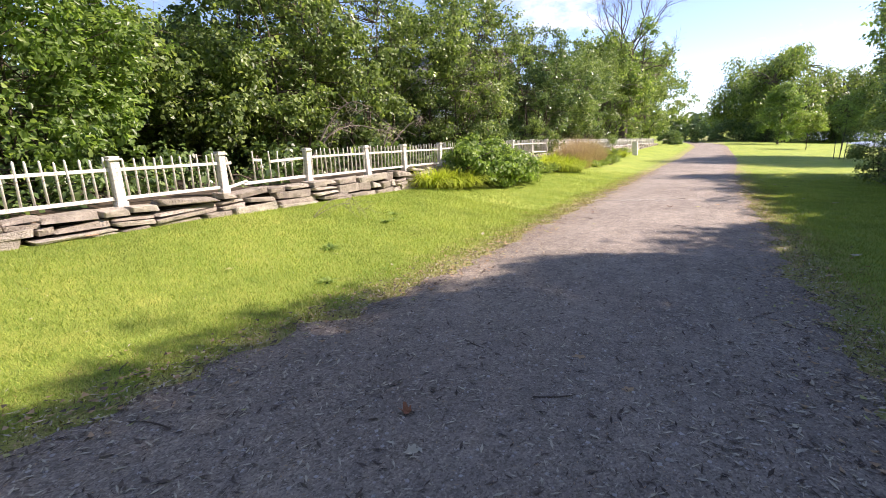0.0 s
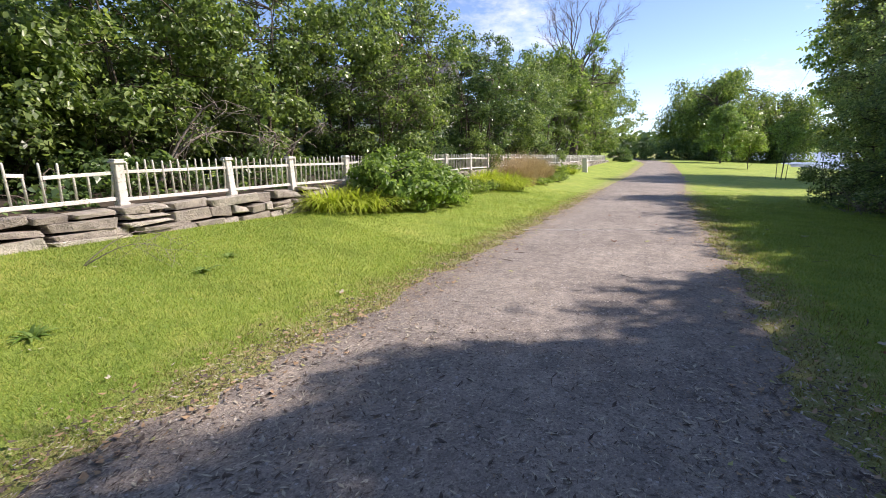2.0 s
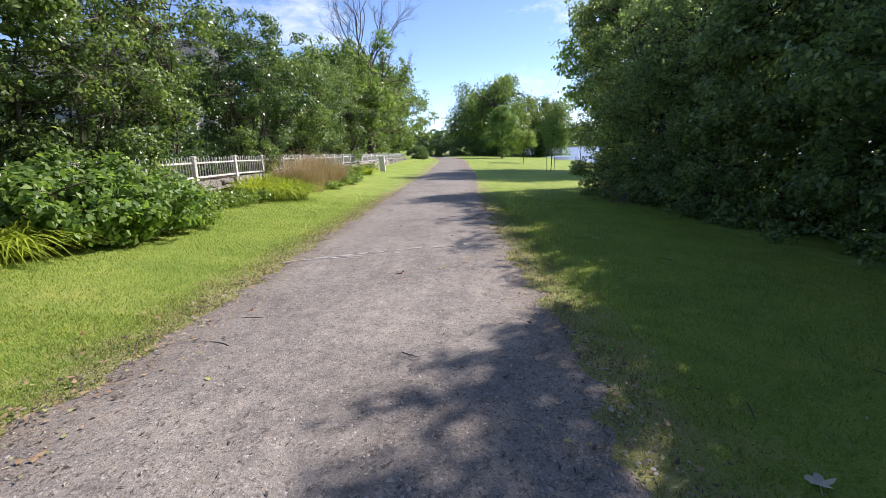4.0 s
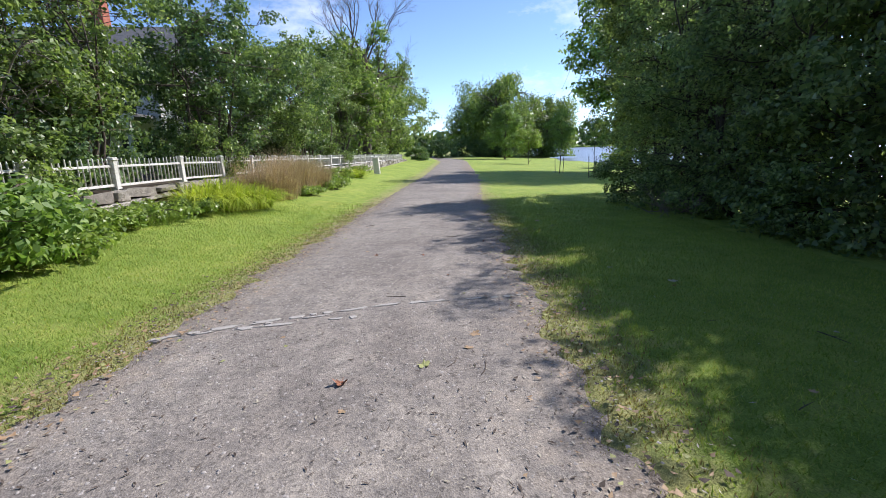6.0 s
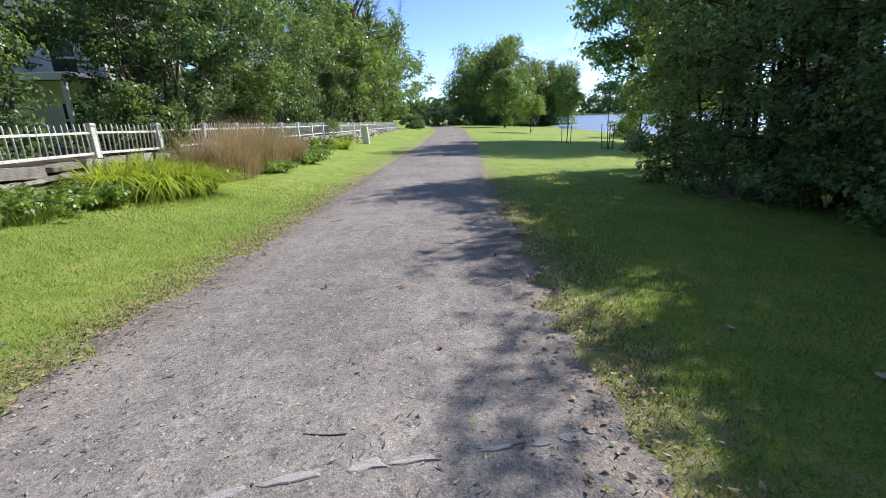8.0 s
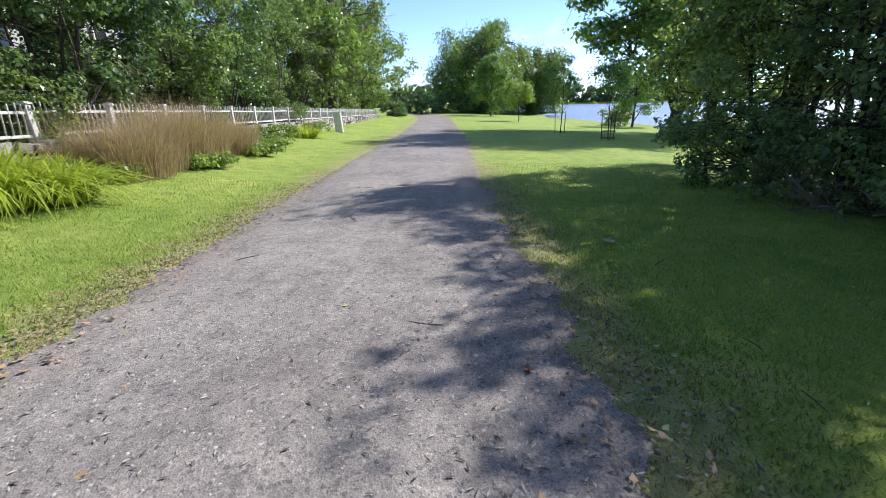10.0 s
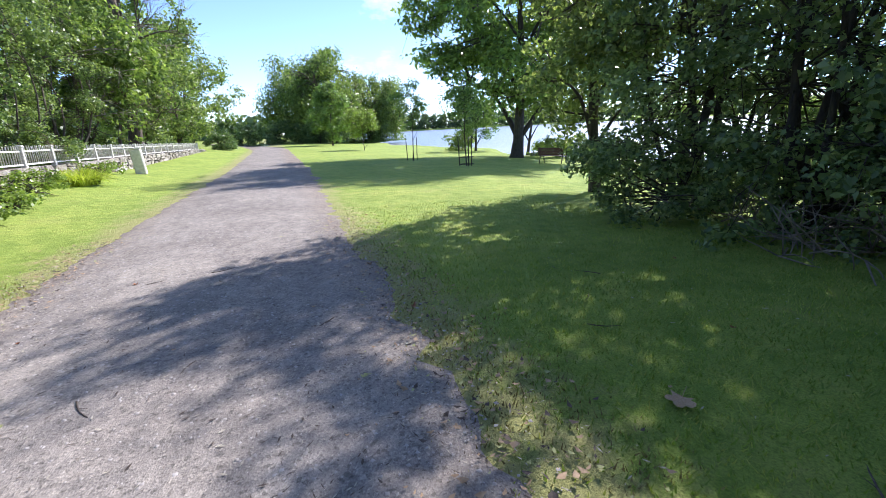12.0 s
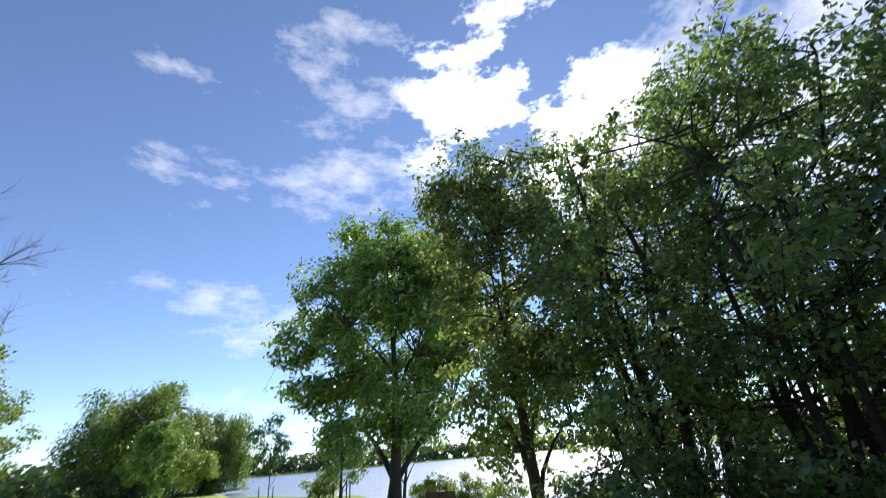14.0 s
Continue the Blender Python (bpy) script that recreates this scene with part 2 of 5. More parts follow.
def gravel_material():
    m, n, l, p = material("stone_dust_gravel")
    geo = n.new("ShaderNodeNewGeometry")
    pos = geo.outputs["Position"]
    big = noise_node(n, l, 0.7, 5, 0.6, vec=pos)
    mid = noise_node(n, l, 6.0, 5, 0.7, vec=pos)
    vor = n.new("ShaderNodeTexVoronoi")
    vor.inputs["Scale"].default_value = 105
    l.new(pos, vor.inputs["Vector"])
    vor2 = n.new("ShaderNodeTexVoronoi")
    vor2.inputs["Scale"].default_value = 190
    l.new(pos, vor2.inputs["Vector"])
    base = ramp(n, l, big.outputs["Fac"], [(0.3, (0.245, 0.218, 0.198)), (0.55, (0.312, 0.282, 0.254)), (0.75, (0.385, 0.345, 0.302))])
    t1 = ramp(n, l, mid.outputs["Fac"], [(0.3, (0.7, 0.7, 0.72)), (0.7, (1.18, 1.15, 1.12))])
    col = mixed(n, l, 1.0, base.outputs["Color"], t1.outputs["Color"], "MULTIPLY")
    smap = n.new("ShaderNodeMapping")
    smap.inputs["Scale"].default_value = (4.5, 1.1, 1.0)
    l.new(pos, smap.inputs["Vector"])
    streak = noise_node(n, l, 1.0, 5, 0.65, vec=smap.outputs["Vector"])
    st = ramp(n, l, streak.outputs["Fac"], [(0.32, (0.86, 0.86, 0.86)), (0.68, (1.11, 1.11, 1.1))])
    col = mixed(n, l, 1.0, col, st.outputs["Color"], "MULTIPLY")
    g1 = ramp(n, l, vor.outputs["Color"], [(0.12, (0.5, 0.49, 0.5)), (0.35, (0.95, 0.95, 0.95)), (0.8, (1.05, 1.05, 1.04)), (0.95, (1.55, 1.53, 1.48))])
    col = mixed(n, l, 0.65, col, mixed(n, l, 1.0, col, g1.outputs["Color"], "MULTIPLY"))
    g2 = ramp(n, l, vor2.outputs["Color"], [(0.1, (0.72, 0.72, 0.72)), (0.9, (1.3, 1.3, 1.28))])
    col = mixed(n, l, 0.7, col, mixed(n, l, 1.0, col, g2.outputs["Color"], "MULTIPLY"))
    vor3 = n.new("ShaderNodeTexVoronoi")
    vor3.inputs["Scale"].default_value = 48
    l.new(pos, vor3.inputs["Vector"])
    g3 = ramp(n, l, vor3.outputs["Color"], [(0.16, (0.5, 0.5, 0.5)), (0.26, (0.94, 0.94, 0.94)), (0.74, (1.04, 1.04, 1.03)), (0.86, (1.36, 1.35, 1.31))])
    col = mixed(n, l, 0.7, col, mixed(n, l, 1.0, col, g3.outputs["Color"], "MULTIPLY"))
    # dark humus and leaf mould trodden in along both edges
    gs = n.new("ShaderNodeSeparateXYZ")
    l.new(pos, gs.inputs[0])
    gm = n.new("ShaderNodeMath")
    gm.operation = "ADD"
    gm.inputs[1].default_value = 0.8
    l.new(gs.outputs["X"], gm.inputs[0])
    ga = n.new("ShaderNodeMath")
    ga.operation = "ABSOLUTE"
    l.new(gm.outputs[0], ga.inputs[0])
    gw = n.new("ShaderNodeMath")
    gw.operation = "MULTIPLY_ADD"
    gw.inputs[1].default_value = 2.2
    l.new(mid.outputs["Fac"], gw.inputs[0])
    l.new(ga.outputs[0], gw.inputs[2])
    gr = n.new("ShaderNodeMapRange")
    gr.inputs["From Min"].default_value, gr.inputs["From Max"].default_value = 2.3, 3.3
    gr.inputs["To Min"].default_value, gr.inputs["To Max"].default_value = 0.0, 0.62
    l.new(gw.outputs[0], gr.inputs["Value"])
    # brown mixed in across the width too, stronger towards low y, streaked
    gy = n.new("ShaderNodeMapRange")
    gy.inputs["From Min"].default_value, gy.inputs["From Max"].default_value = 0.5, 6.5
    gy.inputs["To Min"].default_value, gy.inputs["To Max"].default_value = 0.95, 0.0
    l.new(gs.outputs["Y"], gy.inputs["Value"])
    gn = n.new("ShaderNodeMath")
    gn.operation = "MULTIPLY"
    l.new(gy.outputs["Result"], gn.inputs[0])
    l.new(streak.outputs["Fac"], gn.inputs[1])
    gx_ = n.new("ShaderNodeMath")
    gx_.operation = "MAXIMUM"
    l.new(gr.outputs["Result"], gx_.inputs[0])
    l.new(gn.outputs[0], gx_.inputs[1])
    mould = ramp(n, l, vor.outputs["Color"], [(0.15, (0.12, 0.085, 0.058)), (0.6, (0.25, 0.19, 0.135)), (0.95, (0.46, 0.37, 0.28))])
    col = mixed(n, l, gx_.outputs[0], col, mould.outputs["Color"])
    l.new(col, p.inputs["Base Color"])
    p.inputs["Roughness"].default_value = 0.95
    p.inputs["Specular IOR Level"].default_value = 0.25
    hsum = n.new("ShaderNodeMath")
    hsum.operation = "ADD"
    l.new(vor.outputs["Distance"], hsum.inputs[0])
    l.new(mid.outputs["Fac"], hsum.inputs[1])
    bumped(n, l, p, hsum.outputs[0], 0.3, 0.01)
    return m


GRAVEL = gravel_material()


def lawn_material():
    m, n, l, p = material("mown_lawn")
    geo = n.new("ShaderNodeNewGeometry")
    pos = geo.outputs["Position"]
    big = noise_node(n, l, 0.35, 4, 0.6, vec=pos)
    mid = noise_node(n, l, 3.0, 5, 0.7, vec=pos)
    mp = n.new("ShaderNodeMapping")
    mp.inputs["Scale"].default_value = (1, 1, 1)
    l.new(pos, mp.inputs["Vector"])
    fine = noise_node(n, l, 70.0, 4, 0.75, vec=mp.outputs["Vector"])
    base = ramp(n, l, big.outputs["Fac"], [(0.3, (0.225, 0.318, 0.053)), (0.6, (0.305, 0.382, 0.07)), (0.8, (0.41, 0.42, 0.105))])
    t1 = ramp(n, l, mid.outputs["Fac"], [(0.3, (0.66, 0.76, 0.66)), (0.52, (1.0, 1.0, 1.0)), (0.7, (1.3, 1.12, 1.3))])
    col = mixed(n, l, 1.0, base.outputs["Color"], t1.outputs["Color"], "MULTIPLY")
    t2 = ramp(n, l, fine.outputs["Fac"], [(0.3, (0.5, 0.55, 0.45)), (0.5, (1.0, 1.0, 1.0)), (0.75, (1.5, 1.4, 1.35))])
    col = mixed(n, l, 1.0, col, t2.outputs["Color"], "MULTIPLY")
    patch = noise_node(n, l, 0.9, 5, 0.7, vec=pos)
    pm = ramp(n, l, patch.outputs["Fac"], [(0.56, (0, 0, 0)), (0.74, (0.3, 0.3, 0.3))])
    col = mixed(n, l, pm.outputs["Color"], col, (0.42, 0.35, 0.14))
    # worn, dry verge beside the path and bare spots
    sx = n.new("ShaderNodeSeparateXYZ")
    l.new(pos, sx.inputs[0])
    off = n.new("ShaderNodeMath")
    off.operation = "ADD"
    off.inputs[1].default_value = 0.8
    l.new(sx.outputs["X"], off.inputs[0])
    ab = n.new("ShaderNodeMath")
    ab.operation = "ABSOLUTE"
    l.new(off.outputs[0], ab.inputs[0])
    wob = n.new("ShaderNodeMath")
    wob.operation = "MULTIPLY_ADD"
    wob.inputs[1].default_value = -2.4
    l.new(mid.outputs["Fac"], wob.inputs[0])
    l.new(ab.outputs[0], wob.inputs[2])
    mr = n.new("ShaderNodeMapRange")
    mr.inputs["From Min"].default_value, mr.inputs["From Max"].default_value = 0.7, 1.3
    mr.inputs["To Min"].default_value, mr.inputs["To Max"].default_value = 0.6, 0.0
    l.new(wob.outputs[0], mr.inputs["Value"])
    dirt = ramp(n, l, fine.outputs["Fac"], [(0.3, (0.29, 0.24, 0.12)), (0.7, (0.44, 0.38, 0.2))])
    col = mixed(n, l, mr.outputs["Result"], col, dirt.outputs["Color"])
    l.new(col, p.inputs["Base Color"])
    p.inputs["Roughness"].default_value = 0.85
    p.inputs["Specular IOR Level"].default_value = 0.2
    bumped(n, l, p, fine.outputs["Fac"], 0.8, 0.03)
    return m


LAWN = lawn_material()


def water_material():
    m, n, l, p = material("lake_water")
    geo = n.new("ShaderNodeNewGeometry")
    mp = n.new("ShaderNodeMapping")
    mp.inputs["Scale"].default_value = (0.6, 1.6, 1)
    mp.inputs["Rotation"].default_value = (0, 0, 0.5)
    l.new(geo.outputs["Position"], mp.inputs["Vector"])
    a = noise_node(n, l, 1.2, 6, 0.65, vec=mp.outputs["Vector"])
    p.inputs["Base Color"].default_value = (0.2, 0.24, 0.3, 1)
    p.inputs["Roughness"].default_value = 0.3
    bumped(n, l, p, a.outputs["Fac"], 1.0, 0.25)
    return m


WATER = water_material()

# ---------------------------------------------------------------- mesh helpers


def part(name, mesh_or_bm, mat, parent=None, label=""):
    """ONE mesh object, under a thing or a part, or on its own."""
    me = mesh_or_bm
    if isinstance(me, bmesh.types.BMesh):
        me = bpy.data.meshes.new(name)
        mesh_or_bm.to_mesh(me)
        mesh_or_bm.free()
    if mat is not None and not me.materials:
        me.materials.append(mat)
    ob = new(name, me)
    if parent is not None:
        ob.parent = parent
    return tagged(ob, label)


def empty(name, x, y, z, label, category, group="", rz=0.0):
    ob = new(name)
    ob.empty_display_size = 0.2
    ob.matrix_world = pose(x, y, z, 0, 0, rz)
    return tagged(ob, label, category, group)


def mesh_np(name, verts, corners, per):
    """A mesh from arrays: verts (n, 3), corners: flat vertex indices, per: corners in each face."""
    me = bpy.data.meshes.new(name)
    verts = np.asarray(verts, dtype=np.float32)
    corners = np.asarray(corners, dtype=np.int32)
    nf = len(corners) // per
    me.vertices.add(len(verts))
    me.vertices.foreach_set("co", verts.ravel())
    me.loops.add(len(corners))
    me.loops.foreach_set("vertex_index", corners)
    me.polygons.add(nf)
    me.polygons.foreach_set("loop_start", np.arange(0, nf * per, per, dtype=np.int32))
    me.update(calc_edges=True)
    return me


def unit(v):
    return v / np.maximum(np.linalg.norm(v, axis=-1, keepdims=True), 1e-6)


def leaf_mesh(name, pos, out, size, rng, width=0.64, up=0.5, droop=0.25, fold=0.12, fine=False):
    """Pointed, folded leaves at pos that face outward and up."""
    k = len(pos)
    nrm = unit(rng.normal(size=(k, 3)) * 0.6 + out * 0.85 + np.array([0, 0, up]))
    ax = rng.normal(size=(k, 3)) + out * 0.5 - np.array([0, 0, droop])
    ax = unit(ax - nrm * np.sum(ax * nrm, axis=1, keepdims=True))
    sd = np.cross(nrm, ax)
    ln = size * rng.uniform(0.65, 1.3, (k, 1))
    wd = ln * width * 0.5 * rng.uniform(0.8, 1.15, (k, 1))
    if fine:
        v = np.empty((k, 6, 3), dtype=np.float32)
        v[:, 0] = pos - ax * ln * 0.5
        v[:, 1] = pos - ax * ln * 0.24 + sd * wd * 0.86 + nrm * ln * fold
        v[:, 2] = pos + ax * ln * 0.12 + sd * wd * 0.82 + nrm * ln * fold * 0.8
        v[:, 3] = pos + ax * ln * 0.5 - nrm * ln * 0.08
        v[:, 4] = pos + ax * ln * 0.12 - sd * wd * 0.82 + nrm * ln * fold * 0.8
        v[:, 5] = pos - ax * ln * 0.24 - sd * wd * 0.86 + nrm * ln * fold
        q = (np.arange(k) * 6)[:, None] + np.array([[0, 1, 2, 3, 0, 3, 4, 5]])
        return mesh_np(name, v.reshape(-1, 3), q.ravel(), 4)
    v = np.empty((k, 4, 3), dtype=np.float32)
    v[:, 0] = pos - ax * ln * 0.5
    v[:, 1] = pos - ax * ln * 0.12 + sd * wd + nrm * ln * fold
    v[:, 2] = pos + ax * ln * 0.5 - nrm * ln * 0.06
    v[:, 3] = pos - ax * ln * 0.12 - sd * wd + nrm * ln * fold
    return mesh_np(name, v.reshape(-1, 3), np.arange(k * 4), 4)


def clump_leaves(clumps, total, rng, flat=0.8, power=0.38, spray=0.0, each=15):
    """Leaf places and outward ways, from clumps (x, y, z, r). spray: the reach of the small bunches that the leaves sit in."""
    c = np.asarray(clumps)
    w = c[:, 3] ** 2
    k = max(1, total // each) if spray else total
    idx = rng.choice(len(c), size=k, p=w / w.sum())
    d = unit(rng.normal(size=(k, 3)))
    r = rng.uniform(0, 1, (k, 1)) ** power * c[idx, 3:4] * rng.uniform(0.75, 1.2, (k, 1))
    p = c[idx, :3] + d * r * np.array([1, 1, flat])
    if spray:
        own = rng.integers(0, k, total)
        e = unit(rng.normal(size=(total, 3)))
        reach = spray * rng.uniform(0.6, 1.4, (k, 1))[own] * rng.uniform(0, 1, (total, 1)) ** 0.45
        p, d = p[own] + e * reach * np.array([1, 1, 0.65]), unit(d[own] * 0.8 + e * 0.7)
    return p, d


class Tubes:
    """Tapered tubes that are joined into one mesh."""

    def __init__(self):
        self.v, self.f = [], []

    def add(self, pts, radii, sides=6):
        pts = [Vector(p) for p in pts]
        base = len(self.v)
        for i, p in enumerate(pts):
            d = (pts[min(i + 1, len(pts) - 1)] - pts[max(i - 1, 0)])
            d = d.normalized() if d.length > 1e-6 else Vector((0, 0, 1))
            a = d.cross(Vector((0.31, 0.95, 0.05))).normalized()
            b = d.cross(a)
            for s in range(sides):
                t = 2 * math.pi * s / sides
                self.v.append(p + (a * math.cos(t) + b * math.sin(t)) * radii[i])
        for i in range(len(pts) - 1):
            for s in range(sides):
                q = (s + 1) % sides
                self.f.append((base + i * sides + s, base + i * sides + q, base + (i + 1) * sides + q, base + (i + 1) * sides + s))
        self.f.append(tuple(base + s for s in reversed(range(sides))))
        self.f.append(tuple(base + (len(pts) - 1) * sides + s for s in range(sides)))

    def mesh(self, name):
        me = bpy.data.meshes.new(name)
        me.from_pydata([tuple(p) for p in self.v], [], self.f)
        me.polygons.foreach_set("use_smooth", [True] * len(me.polygons))
        me.update()
        return me


def bent(a, b, rng, steps=5, wobble=0.08, sag=0.0):
    """Points along a bent line from a to b."""
    a, b = np.asarray(a, float), np.asarray(b, float)
    ln = np.linalg.norm(b - a)
    off = rng.normal(size=3) * wobble * ln
    out = []
    for i in range(steps + 1):
        t = i / steps
        p = a + (b - a) * t + off * math.sin(math.pi * t) + np.array([0, 0, sag * ln * math.sin(math.pi * t)])
        if 0 < i < steps:
            p = p + rng.normal(size=3) * wobble * 0.25 * ln / steps
        out.append(p)
    return out


def box_bm(sx, sy, sz, bevel=0.0, at=(0, 0, 0), bm=None, turn=None):
    """A box with its base at 'at', edges bevelled."""
    bm = bm or bmesh.new()
    m = Matrix.Translation(Vector(at) + Vector((0, 0, sz / 2))) if turn is None else turn
    made = bmesh.ops.create_cube(bm, size=1, matrix=m @ Matrix.Diagonal((sx, sy, sz, 1)))
    if bevel:
        edges = {e for v in made["verts"] for e in v.link_edges}
        bmesh.ops.bevel(bm, geom=list(edges), offset=bevel, segments=1, affect="EDGES")
    return bm


# ---------------------------------------------------------------- the lie of the land
LAKE_Z = -2.05


def smooth(v):
    v = np.clip(v, 0, 1)
    return v * v * (3 - 2 * v)


def path_mid(y):
    """The middle of the path at y, and its half width."""
    y = np.asarray(y, float)
    mid = -0.85 + 0.5 * smooth((y - 20) / 25) - 0.0042 * np.maximum(y - 72, 0) ** 2
    half = 1.93 + 0.2 * smooth((y - 20) / 25) + 0.35 * smooth((4.5 - y) / 4.5)
    return mid, half


def land(x, y):
    """Height of the ground."""
    x, y = np.asarray(x, float), np.asarray(y, float)
    h = -0.0218 * np.minimum(y, 45) + 0.25 * smooth((y - 15) / 30) - 0.001 * np.clip(y - 45, 0, 55)
    h = np.where(y < 0, -0.01 * y, h)
    h = h + 0.40 * smooth((-3 - x) / 4.0)
    h = h - 0.03 * (np.clip(x, 1.2, 6) - 1.2) - 0.06 * np.clip(x - 6, 0, 13)
    shore = 21.5 + 1.6 * np.sin(y * 0.11) + 0.9 * np.sin(y * 0.29 + 1)
    lake = smooth((x - shore) / 2.5) * smooth((440 - x) / 6) * smooth((430 - y) / 6) * smooth((y + 420) / 6)
    h = h * (1 - lake) + lake * (LAKE_Z - 1.6)
    h = np.where((x >= 430) | ((y >= 424) & (x > 0)), LAKE_Z + 1.2, h)
    h = h + 0.006 * np.sin(x * 2.1 + y * 0.7) + 0.005 * np.sin(y * 1.7 - x)
    return h


def land1(x, y):
    return float(land(x, y))


def axis_steps(marks):
    out = []
    for (a, b, step) in marks:
        out += list(np.arange(a, b, step))
    return np.array(out + [marks[-1][1]])


gx = axis_steps([(-900, -60, 60), (-60, -16, 4), (-16, 8, 0.4), (8, 30, 0.8), (30, 60, 5), (60, 420, 40), (420, 450, 5), (450, 1250, 100)])
gy = axis_steps([(-700, -40, 60), (-40, -4, 4), (-4, 40, 0.5), (40, 140, 2), (140, 420, 20), (420, 440, 5), (440, 1500, 120)])
GX, GY = np.meshgrid(gx, gy)
gz = land(GX, GY)
nx_, ny_ = len(gx), len(gy)
ii, jj = np.meshgrid(np.arange(nx_ - 1), np.arange(ny_ - 1))
a0 = (jj * nx_ + ii).ravel()
me = mesh_np("ground", np.stack([GX.ravel(), GY.ravel(), gz.ravel()], 1), np.stack([a0, a0 + 1, a0 + 1 + nx_, a0 + nx_], 1).ravel(), 4)
me.polygons.foreach_set("use_smooth", [True] * len(me.polygons))
ground = tagged(part("ground", me, LAWN), "mown green lawn, worn and yellowed along the path", "lawn", kind="structure")

# gravel path, ragged along its edges
py = axis_steps([(-14, 34, 0.12), (34, 60, 0.5), (60, 126, 1.5)])
pv, pc = [], []
COLS = 15
for j, y in enumerate(py):
    mid, half = path_mid(y)
    wl_ = 0.24 * noise.noise((y * 0.7, 3.1, 0)) + 0.17 * noise.noise((y * 2.9, 7.0, 0)) + 0.13 * noise.noise((y * 8, 1.7, 0))
    wr_ = 0.22 * noise.noise((y * 0.7, 13.1, 0)) + 0.17 * noise.noise((y * 2.7, 17.0, 0)) + 0.13 * noise.noise((y * 8, 11.7, 0))
    xa, xb = mid - half + wl_, mid + half + wr_
    for i in range(COLS):
        u = i / (COLS - 1)
        x = xa + (xb - xa) * u
        lift = 0.016 + 0.02 * math.sin(math.pi * u) if 0 < i < COLS - 1 else -0.03
        pv.append((x, y, land1(x, y) + lift))
for j in range(len(py) - 1):
    for i in range(COLS - 1):
        a = j * COLS + i
        pc += [a, a + 1, a + 1 + COLS, a + COLS]
me = mesh_np("path", np.array(pv), pc, 4)
me.polygons.foreach_set("use_smooth", [True] * len(me.polygons))
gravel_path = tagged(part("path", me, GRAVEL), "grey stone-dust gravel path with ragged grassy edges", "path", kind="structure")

# lake
me = mesh_np("water", np.array([(15, -420, LAKE_Z), (446, -420, LAKE_Z), (446, 432, LAKE_Z), (15, 432, LAKE_Z)]), [0, 1, 2, 3], 4)
tagged(part("water", me, WATER), "rippled blue-grey lake glinting in the sun", "lake", kind="structure")

# ---------------------------------------------------------------- trees and shrubs


def ball_points(k, rng, inner=0.5, low=-1.0):
    out = []
    while len(out) < k:
        p = rng.uniform(-1, 1, 3)
        r = np.linalg.norm(p)
        if inner < r < 1 and p[2] > low:
            out.append(p)
    return np.array(out)


